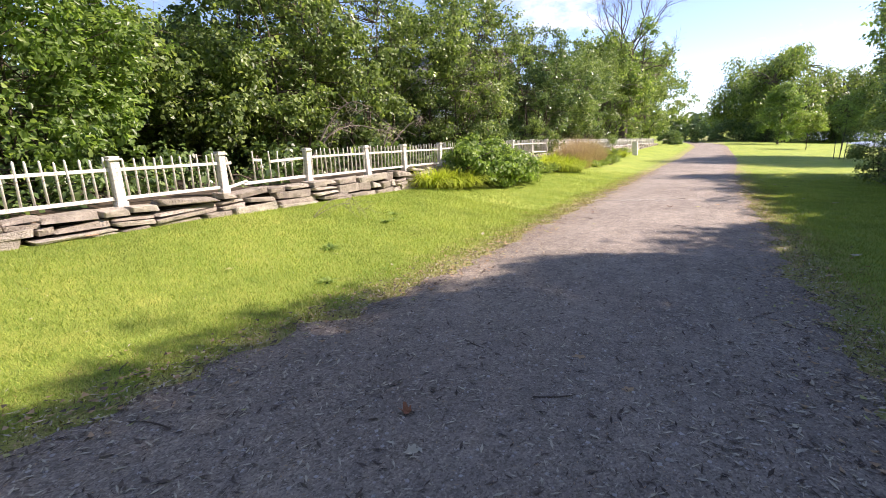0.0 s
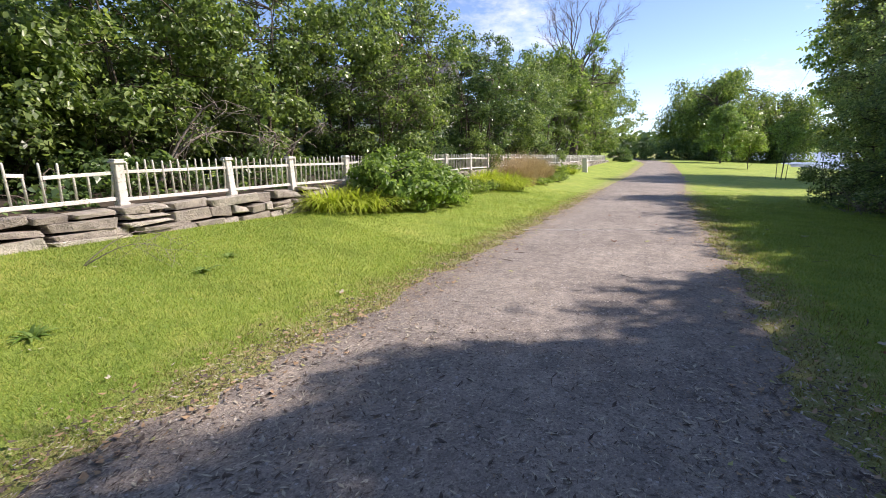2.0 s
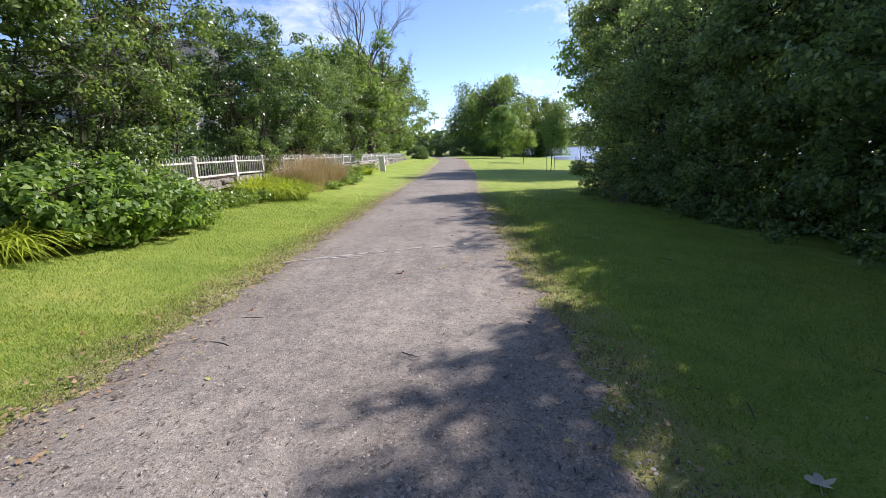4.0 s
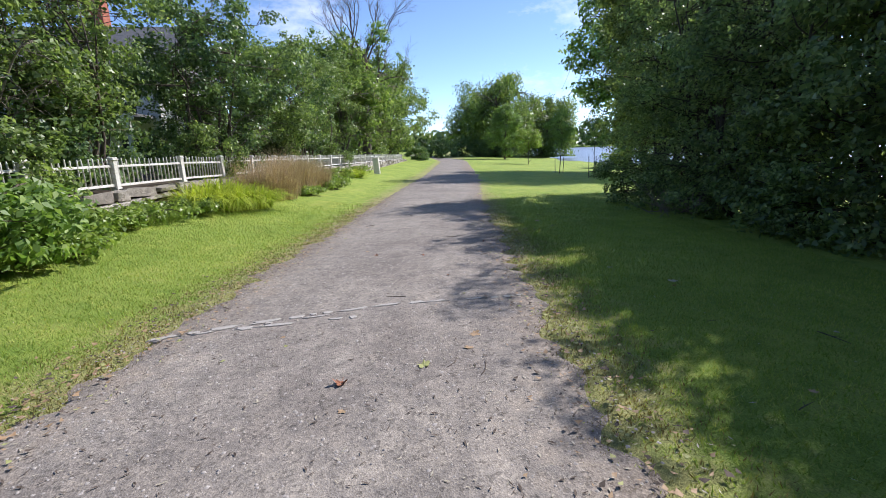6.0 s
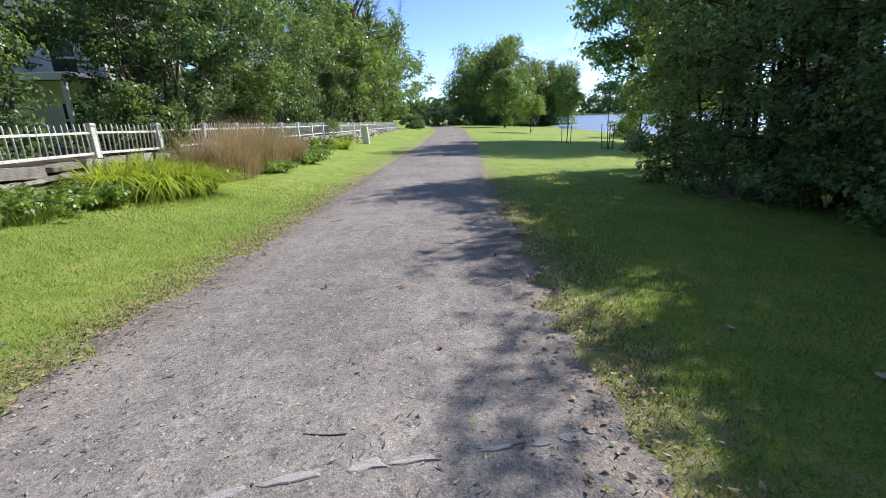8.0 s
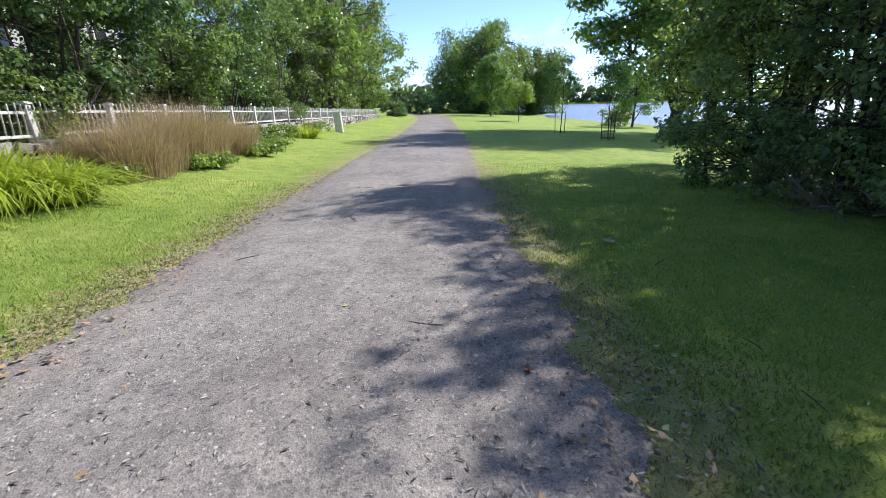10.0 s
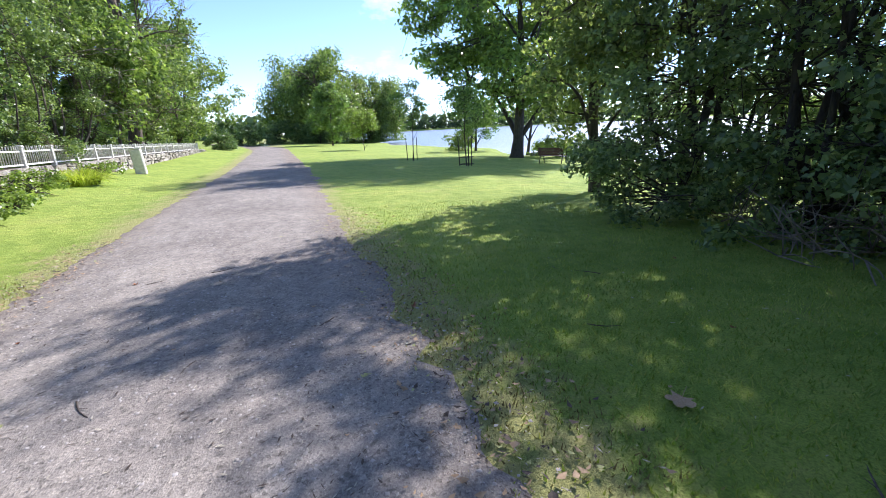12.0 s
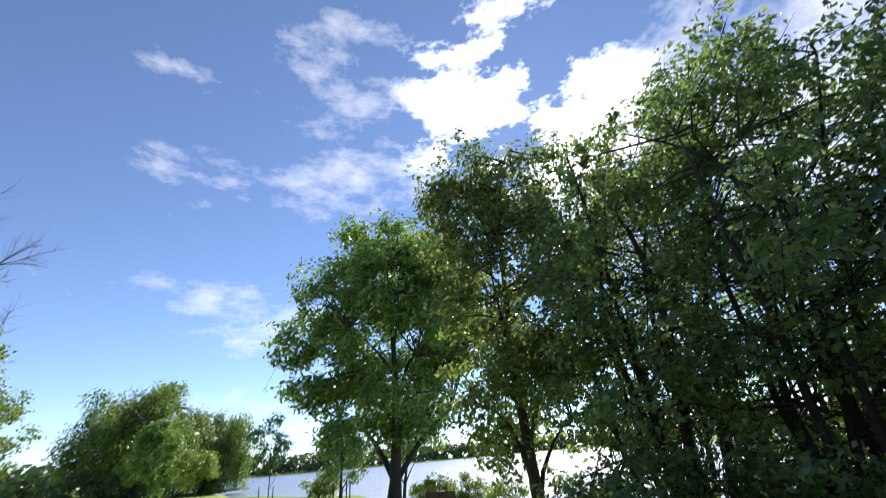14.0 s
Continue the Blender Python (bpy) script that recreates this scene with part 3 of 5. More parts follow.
def shrub(name, label, category, x, y, h, spread, leaves, size, mat, seed, stems=6, bark=BARK, clumps=70, base=0.12, rc=0.55, group="", kind_inner=0.35, lean=0.0, stem_r=0.05, foot=0.8, fine=False, twiggy=False):
    """A many-stemmed bush: stems, twigs and a ragged crown."""
    rng = np.random.default_rng(seed)
    z = land1(x, y)
    ob = empty(name, x, y, z - 0.03, label, category, group)
    an = rng.uniform(0, 2 * math.pi, clumps)
    zu = rng.uniform(-1, 1, clumps)
    rad_ = np.sqrt(rng.uniform(kind_inner ** 2, 1, clumps))
    rad_ *= np.sqrt(np.clip(1 - (np.clip(zu - 0.2, 0, 1) / 0.86) ** 2, 0.03, 1)) * (foot + (1 - foot) * smooth((zu + 1) / 0.9))
    pts = np.stack([np.cos(an) * rad_, np.sin(an) * rad_, zu], 1)
    zc, zr = h * (1 + base) / 2, h * (1 - base) / 2
    c = np.empty((clumps, 4))
    lump = 1 + 0.22 * np.sin(np.arctan2(pts[:, 1], pts[:, 0]) * 3 + seed) + rng.uniform(-0.18, 0.18, clumps)
    c[:, 0] = pts[:, 0] * spread * lump + lean * (pts[:, 2] + 1)
    c[:, 1] = pts[:, 1] * spread * lump
    c[:, 2] = zc + pts[:, 2] * zr * (0.9 + 0.18 * rng.uniform(-1, 1, clumps))
    c[:, 2] = np.maximum(c[:, 2], 0.12 * h * base + 0.2)
    c[:, 3] = rc * rng.uniform(0.6, 1.3, clumps)
    heads = []
    for s in range(stems):
        a = 2 * math.pi * s / stems + rng.uniform(-0.4, 0.4)
        tip = (math.cos(a) * spread * rng.uniform(0.25, 0.7), math.sin(a) * spread * rng.uniform(0.25, 0.7), h * rng.uniform(0.65, 0.88))
        root = (math.cos(a) * 0.16 * min(spread, 2), math.sin(a) * 0.16 * min(spread, 2), -0.05)
        line = bent(root, tip, rng, 7, 0.09)
        r0 = stem_r * rng.uniform(0.7, 1.35)
        tb = Tubes()
        tb.add(line, [r0 * (1 - 0.8 * i / 7) for i in range(8)], 6)
        part("stem", tb.mesh("stem"), bark, ob)
        heads.append(line)
    tw = Tubes()
    for q in c:
        line = heads[rng.integers(len(heads))]
        best = min(line[2:], key=lambda p: np.linalg.norm(p - q[:3]) + 0.6 * max(0, p[2] - q[2]))
        l2 = bent(best, q[:3], rng, 3, 0.12)
        tw.add(l2, [0.018, 0.014, 0.010, 0.004], 4 if twiggy else 3)
        for _ in range(2 if twiggy else 0):
            e = q[:3] + rng.normal(size=3) * q[3] * 0.7
            tw.add(bent(l2[2], e, rng, 2, 0.15), [0.008, 0.006, 0.002], 3)
    tagged(part("twig_work", tw.mesh("twig_work"), bark, ob), kind="stuff")
    p, d = clump_leaves(c, leaves, rng, spray=size * 2.0)
    keep = p[:, 2] > 0.06
    part("crown", leaf_mesh("crown", p[keep], d[keep], size, rng, fine=fine), mat, ob)
    return ob


def tree(name, label, x, y, h, spread, r0, leaves, size, mat, seed, base=0.3, clumps=90, rc=1.2, bark=BARK, limbs=7, group="", drop=0.0, trunk_lean=(0, 0), inner=0.45, top_pinch=0.0, width=0.55):
    """A tree: tapered trunk, limbs, twigs and a ragged crown with gaps."""
    rng = np.random.default_rng(seed)
    z = land1(x, y)
    ob = empty(name, x, y, z - 0.05, label, category="tree", group=group)
    top = np.array([trunk_lean[0], trunk_lean[1], h * 0.82])
    line = bent((0, 0, -0.1), top, rng, 9, 0.03)
    tb = Tubes()
    rad = [r0 * (1.45 if i == 0 else 1.0 - 0.85 * (i / 9) ** 0.8) for i in range(10)]
    line.insert(1, line[0] + (line[1] - line[0]) * 0.25)
    rad.insert(1, r0 * 1.08)
    tb.add(line, rad, 9)
    part("trunk", tb.mesh("trunk"), bark, ob)
    pts = ball_points(clumps, rng, inner)
    zc, zr = h * (1 + base) / 2, h * (1 - base) / 2
    az = np.arctan2(pts[:, 1], pts[:, 0])
    lump = 1 + 0.16 * np.sin(az * 3 + seed) + 0.1 * np.sin(az * 5 + 2 * seed) + rng.uniform(-0.15, 0.15, clumps)
    lump *= 1 - top_pinch * np.clip(pts[:, 2], 0, 1)
    c = np.empty((clumps, 4))
    c[:, 0] = pts[:, 0] * spread * lump + top[0] * 0.7
    c[:, 1] = pts[:, 1] * spread * lump + top[1] * 0.7
    c[:, 2] = zc + pts[:, 2] * zr * (0.95 + 0.15 * rng.uniform(-1, 1, clumps))
    c[:, 3] = rc * rng.uniform(0.55, 1.3, clumps)
    arms = []
    for s in range(limbs):
        a = 2.4 * s + rng.uniform(-0.4, 0.4)
        f0 = max(2, int(base * 0.9 * len(line)))
        f = f0 + int((len(line) - 2 - f0) * s / max(1, limbs))
        st = line[f]
        e = np.array([math.cos(a) * spread * 0.62, math.sin(a) * spread * 0.62, min(st[2] + h * rng.uniform(0.16, 0.34), h * 0.9)])
        l2 = bent(st, e, rng, 6, 0.08, 0.05)
        r1 = rad[f] * 0.55
        t2 = Tubes()
        t2.add(l2, [r1 * (1 - 0.8 * i / 6) for i in range(7)], 6)
        part("limb", t2.mesh("limb"), bark, ob)
        arms.append(l2)
    tw = Tubes()
    for q in c:
        cand = [p for l2 in arms for p in l2[2:]] + list(line[4:])
        best = min(cand, key=lambda p: np.linalg.norm(p - q[:3]) + 0.5 * max(0, p[2] - q[2]))
        rr = r0 * 0.16 + 0.008
        l3 = bent(best, q[:3], rng, 4, 0.1, 0.04)
        tw.add(l3, [rr, rr * 0.8, rr * 0.6, rr * 0.4, rr * 0.15], 4)
        for _ in range(2):
            e = q[:3] + rng.normal(size=3) * q[3] * 0.7
            tw.add(bent(l3[3], e, rng, 2, 0.12), [rr * 0.35, rr * 0.25, rr * 0.08], 3)
    tagged(part("branch_work", tw.mesh("branch_work"), bark, ob), kind="stuff")
    p, d = clump_leaves(c, leaves, rng, spray=size * 2.2)
    if drop:
        hang = rng.uniform(0, 1, len(p)) ** 1.6 * drop
        p[:, 2] = np.maximum(p[:, 2] - hang * np.clip(1.4 - p[:, 2] / h, 0, 1), 0.3)
    part("crown", leaf_mesh("crown", p, d, size, rng, width=width, droop=0.25 + (0.9 if drop else 0)), mat, ob)
    return ob


# thicket behind the fence
THICKET = "leafy shrub with many bare grey stems behind the picket fence"
for k, (x, y, h, s, lv, mt) in enumerate([
    (-10.2, -3.5, 6.4, 2.8, 11000, LEAF_THICKET), (-10.2, -0.2, 6.4, 2.7, 24000, LEAF_THICKET), (-10.0, 3.2, 6.1, 2.6, 36000, LEAF_MAPLE),
    (-11.5, 6.8, 4.2, 2.2, 24000, LEAF_THICKET), (-10.6, 9.4, 6.5, 2.5, 27000, LEAF_THICKET), (-10.8, 13.0, 7.1, 2.8, 27000, LEAF_THICKET),
    (-10.3, 17.0, 6.7, 2.5, 23000, LEAF_THICKET), (-9.6, 20.0, 7.5, 2.1, 14000, LEAF_THICKET), (-9.2, 26.2, 7.2, 2.7, 32000, LEAF_DARK),
    (-9.6, 30.8, 7.0, 2.8, 28000, LEAF_THICKET), (-10.0, 35.6, 7.4, 3.0, 24000, LEAF_DARK), (-10.3, 41.0, 8.6, 3.3, 24000, LEAF_THICKET), (-10.2, 46.5, 9.6, 3.4, 24000, LEAF_THICKET),
    (-11.2, 22.3, 6.6, 1.4, 3000, LEAF_THICKET), (-14.5, 0.0, 7.0, 3.0, 6000, LEAF_THICKET), (-14.8, 4.6, 5.6, 2.8, 6000, LEAF_DARK), (-15.0, 9.6, 5.4, 2.8, 6000, LEAF_DARK), (-15.2, 14.6, 7.0, 3.0, 6000, LEAF_DARK),
]):
    shrub("shrub", THICKET, "shrub", x, y, h, s, lv, 0.105 if y < 5 else 0.125, mt, 100 + k, stems=8, clumps=95, base=0.3 if y == 20.0 else 0.4 if y == 22.3 else 0.1 if y == 17.0 else 0.06 if y == 26.2 else 0.15, rc=0.6, group="thicket behind the fence", stem_r=0.055, foot=0.55, fine=2 < y < 11 and x > -11, twiggy=-1 < y < 28 and x > -12)

for k in range(17):
    x, y = -12.6 - 0.5 * (k % 3), -3 + 3.05 * k
    if 20 < y < 30:
        continue
    shrub("undergrowth", "low dark undergrowth bush below the thicket", "bush", x, y, 2.3 + 0.5 * (k % 2), 1.75, 1700, 0.22, LEAF_DARK, 620 + k, stems=4, clumps=44, base=0.01, rc=0.5, group="undergrowth", stem_r=0.02, foot=0.97)

for k, (x, y, h) in enumerate([(-9.5, 18.6, 3.0), (-9.8, 20.6, 2.7), (-10.6, 16.6, 3.4)]):
    shrub("undergrowth", "low dark undergrowth bush below the thicket", "bush", x, y, h, 1.4, 4200, 0.13, LEAF_DARK, 680 + k, stems=5, clumps=50, base=0.01, rc=0.45, group="undergrowth", stem_r=0.02, foot=0.97)

# trees beyond, on the garden side
for k, (x, y, h, s, lv, mt) in enumerate([
    (-10.6, 52, 11.5, 4.0, 24000, LEAF_WILLOW), (-9.8, 61, 12.5, 4.6, 22000, LEAF_THICKET), (-9.3, 72, 13, 5.0, 20000, LEAF_WILLOW),
    (-9.4, 84, 13.0, 5.2, 15000, LEAF_THICKET), (-15, 99, 12, 5.5, 13000, LEAF_WILLOW), (-22, 118, 12, 7, 12000, LEAF_WILLOW),
]):
    tree("garden_tree", "green leafy tree beside the old garden wall", x, y, h, s, 0.16, int(lv * 0.75), 0.31, mt, 200 + k, base=0.06, clumps=120, rc=0.95, limbs=6, group="garden trees")

# thicket on the lake side
HEDGE = "tall dense dark-green shrub in deep shade on the lake side"
# those below y = 4 stand out of view, added only to shade the path
for k, (x, y, h, s, lv, lf) in enumerate([
    (8.0, -4.5, 12.5, 3.0, 12000, 0.26), (7.7, -0.2, 13.0, 2.9, 18000, 0.26), (7.6, 4.2, 12.4, 2.8, 26000, 0.24), (7.7, 7.6, 11.1, 2.8, 40000, 0.16), (7.7, 10.3, 11.6, 1.9, 38000, 0.14), (7.7, 11.5, 10.3, 1.6, 26000, 0.13),
    (7.6, 13.4, 8.0, 1.5, 28000, 0.125), (8.0, 15.4, 7.3, 1.8, 30000, 0.12), (7.5, 18.8, 7.4, 2.0, 19500, 0.1), (7.2, 20.2, 5.6, 1.8, 14000, 0.1), (7.6, 17.2, 6.6, 1.9, 36000, 0.115), (7.1, 21.8, 7.5, 2.1, 21000, 0.1),
    (7.4, 24.0, 7.7, 2.0, 19500, 0.1), (9.8, 22.6, 9.5, 2.0, 10000, 0.13), (10.3, 24.9, 9.4, 1.9, 9000, 0.13), (7.2, 6.4, 9.5, 2.1, 18000, 0.2), (7.2, 2.0, 9.5, 2.1, 13000, 0.23),
    (10.8, 6.0, 13.0, 2.8, 14000, 0.25), (10.8, 0.5, 13.0, 2.8, 9000, 0.26), (11.2, 11.4, 12.5, 2.4, 14000, 0.2),
]):
    shrub("lakeside_shrub", HEDGE, "shrub", x, y, h, s, lv, lf, LEAF_LAKE, 300 + k, stems=7, bark=BARK_DARK, clumps=190 if y < 17.5 else 130, base=0.01, rc=0.62 if y < 17.5 else 0.52, group="lakeside thicket", stem_r=0.07, foot=0.97, twiggy=17 < y < 25)
for k in range(10):
    x, y = 6.6 + 0.5 * (k % 3) - (0.9 if k > 7 else 0), 5.0 + 2.05 * k
    shrub("undergrowth", "low shaded bush at the foot of the lakeside thicket", "bush", x, y, 1.4 + 0.3 * (k % 2), 1.2, 4600, 0.085, LEAF_LAKE, 650 + k, stems=4, bark=BARK_DARK, clumps=40, base=0.01, rc=0.35, group="lakeside undergrowth", stem_r=0.015, foot=0.97)

tree("slender_maple", "slender maple with bronze-tinged top leaves beside the thicket", 7.6, 27.1, 9.4, 1.9, 0.15, 25000, 0.14, LEAF_RED, 401, base=0.16, clumps=120, rc=0.62, bark=BARK_DARK, limbs=8)
tree("maple_tree", "large spreading maple with dark forked trunk by the lake", 17.7, 49.4, 20.5, 7.4, 0.48, 44000, 0.38, LEAF_MAPLE, 402, base=0.15, clumps=230, rc=1.35, bark=BARK_DARK, limbs=9)
tree("shore_tree", "thin dark-trunked tree leaning at the lake edge", 21.0, 53.5, 9, 2.6, 0.16, 9000, 0.2, LEAF_LIGHT, 403, base=0.35, clumps=50, rc=0.8, bark=BARK_DARK, trunk_lean=(1.0, 0))
tree("shore_tree", "small leafy tree at the lake edge", 20.3, 63, 6.5, 2.2, 0.14, 8000, 0.2, LEAF_MAPLE, 404, base=0.2, clumps=50, rc=0.7, bark=BARK_DARK)
tree("willow_tree", "huge old willow with hanging sunlit foliage", 9.4, 117, 18.2, 10.2, 0.9, 38000, 0.55, LEAF_WILLOW, 415, base=0.08, clumps=190, rc=1.8, limbs=10, drop=3.6, group="willows", width=0.4)
tree("willow_tree", "huge old willow with hanging sunlit foliage", 21.0, 122, 14.8, 7.6, 0.8, 26000, 0.55, LEAF_WILLOW, 406, base=0.16, clumps=110, rc=1.6, limbs=9, drop=6.0, group="willows", width=0.4)
# dark bushes added to stand in for the shade beneath the willow crown
for k, (x, y) in enumerate([(1.5, 111), (4.8, 109.5), (8.2, 109), (11.5, 110)]):
    shrub("willow_shade_bush", "dark bush added to stand for the shade under the willow", "bush", x, y, 4.2 - 0.5 * (k % 2), 2.6, 3600, 0.3, LEAF_DARK, 630 + k, stems=5, bark=BARK_DARK, clumps=50, base=0.01, rc=0.8, group="bushes under the willows", foot=0.97)
tree("lawn_tree", "young round-crowned tree on the lawn before the willows", 8.8, 92, 9.6, 3.2, 0.16, 16000, 0.3, LEAF_MAPLE, 407, base=0.12, clumps=80, rc=0.8, top_pinch=0.7)
tree("lawn_tree", "small pale yellow-green tree on the lawn", 9.3, 68, 4.8, 1.5, 0.05, 5500, 0.19, LEAF_LIGHT, 408, base=0.28, clumps=45, rc=0.5)

# small rounded bushes
shrub("yew_bush", "dense dark rounded bush where the garden wall ends", "bush", -5.7, 79, 1.9, 1.7, 6000, 0.16, LEAF_DARK, 501, stems=5, clumps=60, base=0.02, rc=0.4)
shrub("hedge_bush", "clipped dark green bush under the willows", "bush", -4.0, 104, 3.2, 3.4, 8000, 0.25, LEAF_DARK, 502, stems=5, clumps=60, base=0.02, rc=0.8)
shrub("shore_bush", "bright green rounded bush at the water's edge", "bush", 20.0, 66, 2.2, 1.5, 5000, 0.16, LEAF_LIGHT, 503, stems=5, clumps=50, base=0.02, rc=0.4)
for k, (x, y) in enumerate([(20.5, 48), (21.0, 45.5), (21.3, 42.5), (21.2, 51)]):
    shrub("shore_bush", "pale feathery bush at the water's edge", "bush", x, y, 1.5, 1.1, 2600, 0.14, LEAF_LIGHT, 510 + k, stems=5, clumps=34, base=0.02, rc=0.35, group="shore bushes")


# dead-topped tree behind the garden
def dead_tree(x, y, h, seed):
    rng = np.random.default_rng(seed)
    ob = empty("dead_tree", x, y, land1(x, y) - 0.1, "tall old tree with bare dead top and few live leaves", "tree")
    line = bent((0, 0, 0), (0.5, 0, h * 0.5), rng, 8, 0.02)
    tb = Tubes()
    tb.add(line, [0.5 * (1 - 0.5 * i / 8) for i in range(9)], 9)
    part("trunk", tb.mesh("trunk"), BARK, ob)

    def fork(tubes, start, way, length, r, depth):
        """A crooked bough that splits again and again into finer ones."""
        end = start + way * length
        row = bent(start, end, rng, 4, 0.07, 0.03)
        tubes.add(row, [r * (1 - 0.12 * i) for i in range(5)], 6 if depth > 2 else 4 if depth > 1 else 3)
        if depth == 0:
            return
        for q in range(3 if depth > 1 else 4):
            at = row[(4, 3, 2, 3)[q]]
            turn = unit(way + rng.normal(size=3) * 0.5 + np.array([0, 0, 0.22]))
            fork(tubes, at, turn, length * rng.uniform(0.5, 0.82), r * 0.52, depth - 1)

    for q in range(9):
        a = 2.4 * q + rng.uniform(-0.3, 0.3)
        st = line[4 + q % 5]
        flare = rng.uniform(0.3, 0.95)
        t2 = Tubes()
        fork(t2, st, unit(np.array([math.cos(a) * flare, math.sin(a) * flare, 1.0])), h * rng.uniform(0.15, 0.21), 0.12, 4)
        part("limb", t2.mesh("limb"), BARK, ob)
    clumps = []
    for q in range(8):
        a = 2.4 * q + 0.5
        r = rng.uniform(1.0, 4.6)
        clumps += [(math.cos(a) * r + rng.normal() * 0.5, math.sin(a) * r + rng.normal() * 0.5, h * rng.uniform(0.38, 0.6) + rng.normal() * 0.4, rng.uniform(0.4, 0.85)) for _ in range(3)]
    p, d = clump_leaves(clumps, 4200, rng, spray=0.4)
    part("crown", leaf_mesh("crown", p, d, 0.22, rng), LEAF_MAPLE, ob)
    return ob


dead_tree(-9.4, 57, 22.0, 601)


for k, (x, y, z, e) in enumerate([(-9.6, 50, 4.2, 3.2), (-9.2, 56, 5.0, 3.6), (-9.0, 60, 3.6, 3.0)]):
    rng = np.random.default_rng(640 + k)
    ob = empty("bare_tree", x - 1.2, y, land1(x, y) - 0.05, "leafless grey tree with fine drooping twigs", "tree", "bare garden trees")
    tb = Tubes()
    trunk_line = bent((0, 0, 0), (0.8, 0.4, z + 2.5), rng, 7, 0.05)
    tb.add(trunk_line, [0.13 * (1 - 0.8 * i / 7) for i in range(8)], 7)
    part("trunk", tb.mesh("trunk"), BARK, ob)
    for q in range(9):
        t2 = Tubes()
        st = trunk_line[3 + q % 5]
        line = bent(st, st + np.array([rng.uniform(0.4, e), rng.normal() * 1.6, rng.uniform(0.2, 2.2)]), rng, 6, 0.1, 0.1)
        t2.add(line, [0.05 * (1 - 0.8 * i / 6) for i in range(7)], 5)
        for _ in range(26):
            b = line[rng.integers(2, 7)]
            l3 = bent(b, b + np.array([rng.normal() * 0.6, rng.normal() * 0.6, rng.uniform(-0.8, 0.5)]), rng, 3, 0.12)
            t2.add(l3, [0.016, 0.013, 0.01, 0.004], 3)
        part("limb", t2.mesh("limb"), BARK_DEAD, ob)


# far woods round the lake
def far_woods():
    rng = np.random.default_rng(700)
    cl = []
    for x in np.arange(-60, 440, 3.6):
        hh = 12 + 6 * noise.noise((x * 0.03, 0, 0)) + rng.uniform(0, 3)
        cl += [(x + rng.normal() * 2, 428 + rng.uniform(0, 14), LAKE_Z + 1 + hh * f, 4.2) for f in (0.2, 0.5, 0.8)]
    for y in np.arange(-420, 430, 3.6):
        hh = 12 + 6 * noise.noise((5, y * 0.03, 0)) + rng.uniform(0, 3)
        cl += [(440 + rng.uniform(0, 14), y + rng.normal() * 2, LAKE_Z + 1 + hh * f, 4.2) for f in (0.2, 0.5, 0.8)]
    for x in np.arange(-150, 12, 4.5):
        hh = 9 + 6 * noise.noise((x * 0.05, 9, 0)) + rng.uniform(0, 3)
        cl += [(x + rng.normal() * 2, 230 + rng.uniform(0, 25) + abs(x) * 0.2, hh * f, 3.4) for f in (0.15, 0.45, 0.8)]
    for y in np.arange(-60, 230, 5):
        hh = 10 + rng.uniform(0, 5)
        cl += [(-42 - rng.uniform(0, 12), y, hh * f, 3.6) for f in (0.15, 0.45, 0.8)]
    for x in np.arange(-42, 12, 4.0):
        hh = 9 + rng.uniform(0, 5)
        cl += [(x, -26 - rng.uniform(0, 6), hh * f, 3.2) for f in (0.1, 0.45, 0.8)]
    p, d = clump_leaves(cl, 42000, rng, 0.9)
    ob = part("far_woods", leaf_mesh("far_woods", p, d, 2.9, rng, width=0.9), LEAF_FAR)
    return tagged(ob, "distant band of green woods round the lake", "woods", kind="stuff")


far_woods()

# ---------------------------------------------------------------- house behind the trees


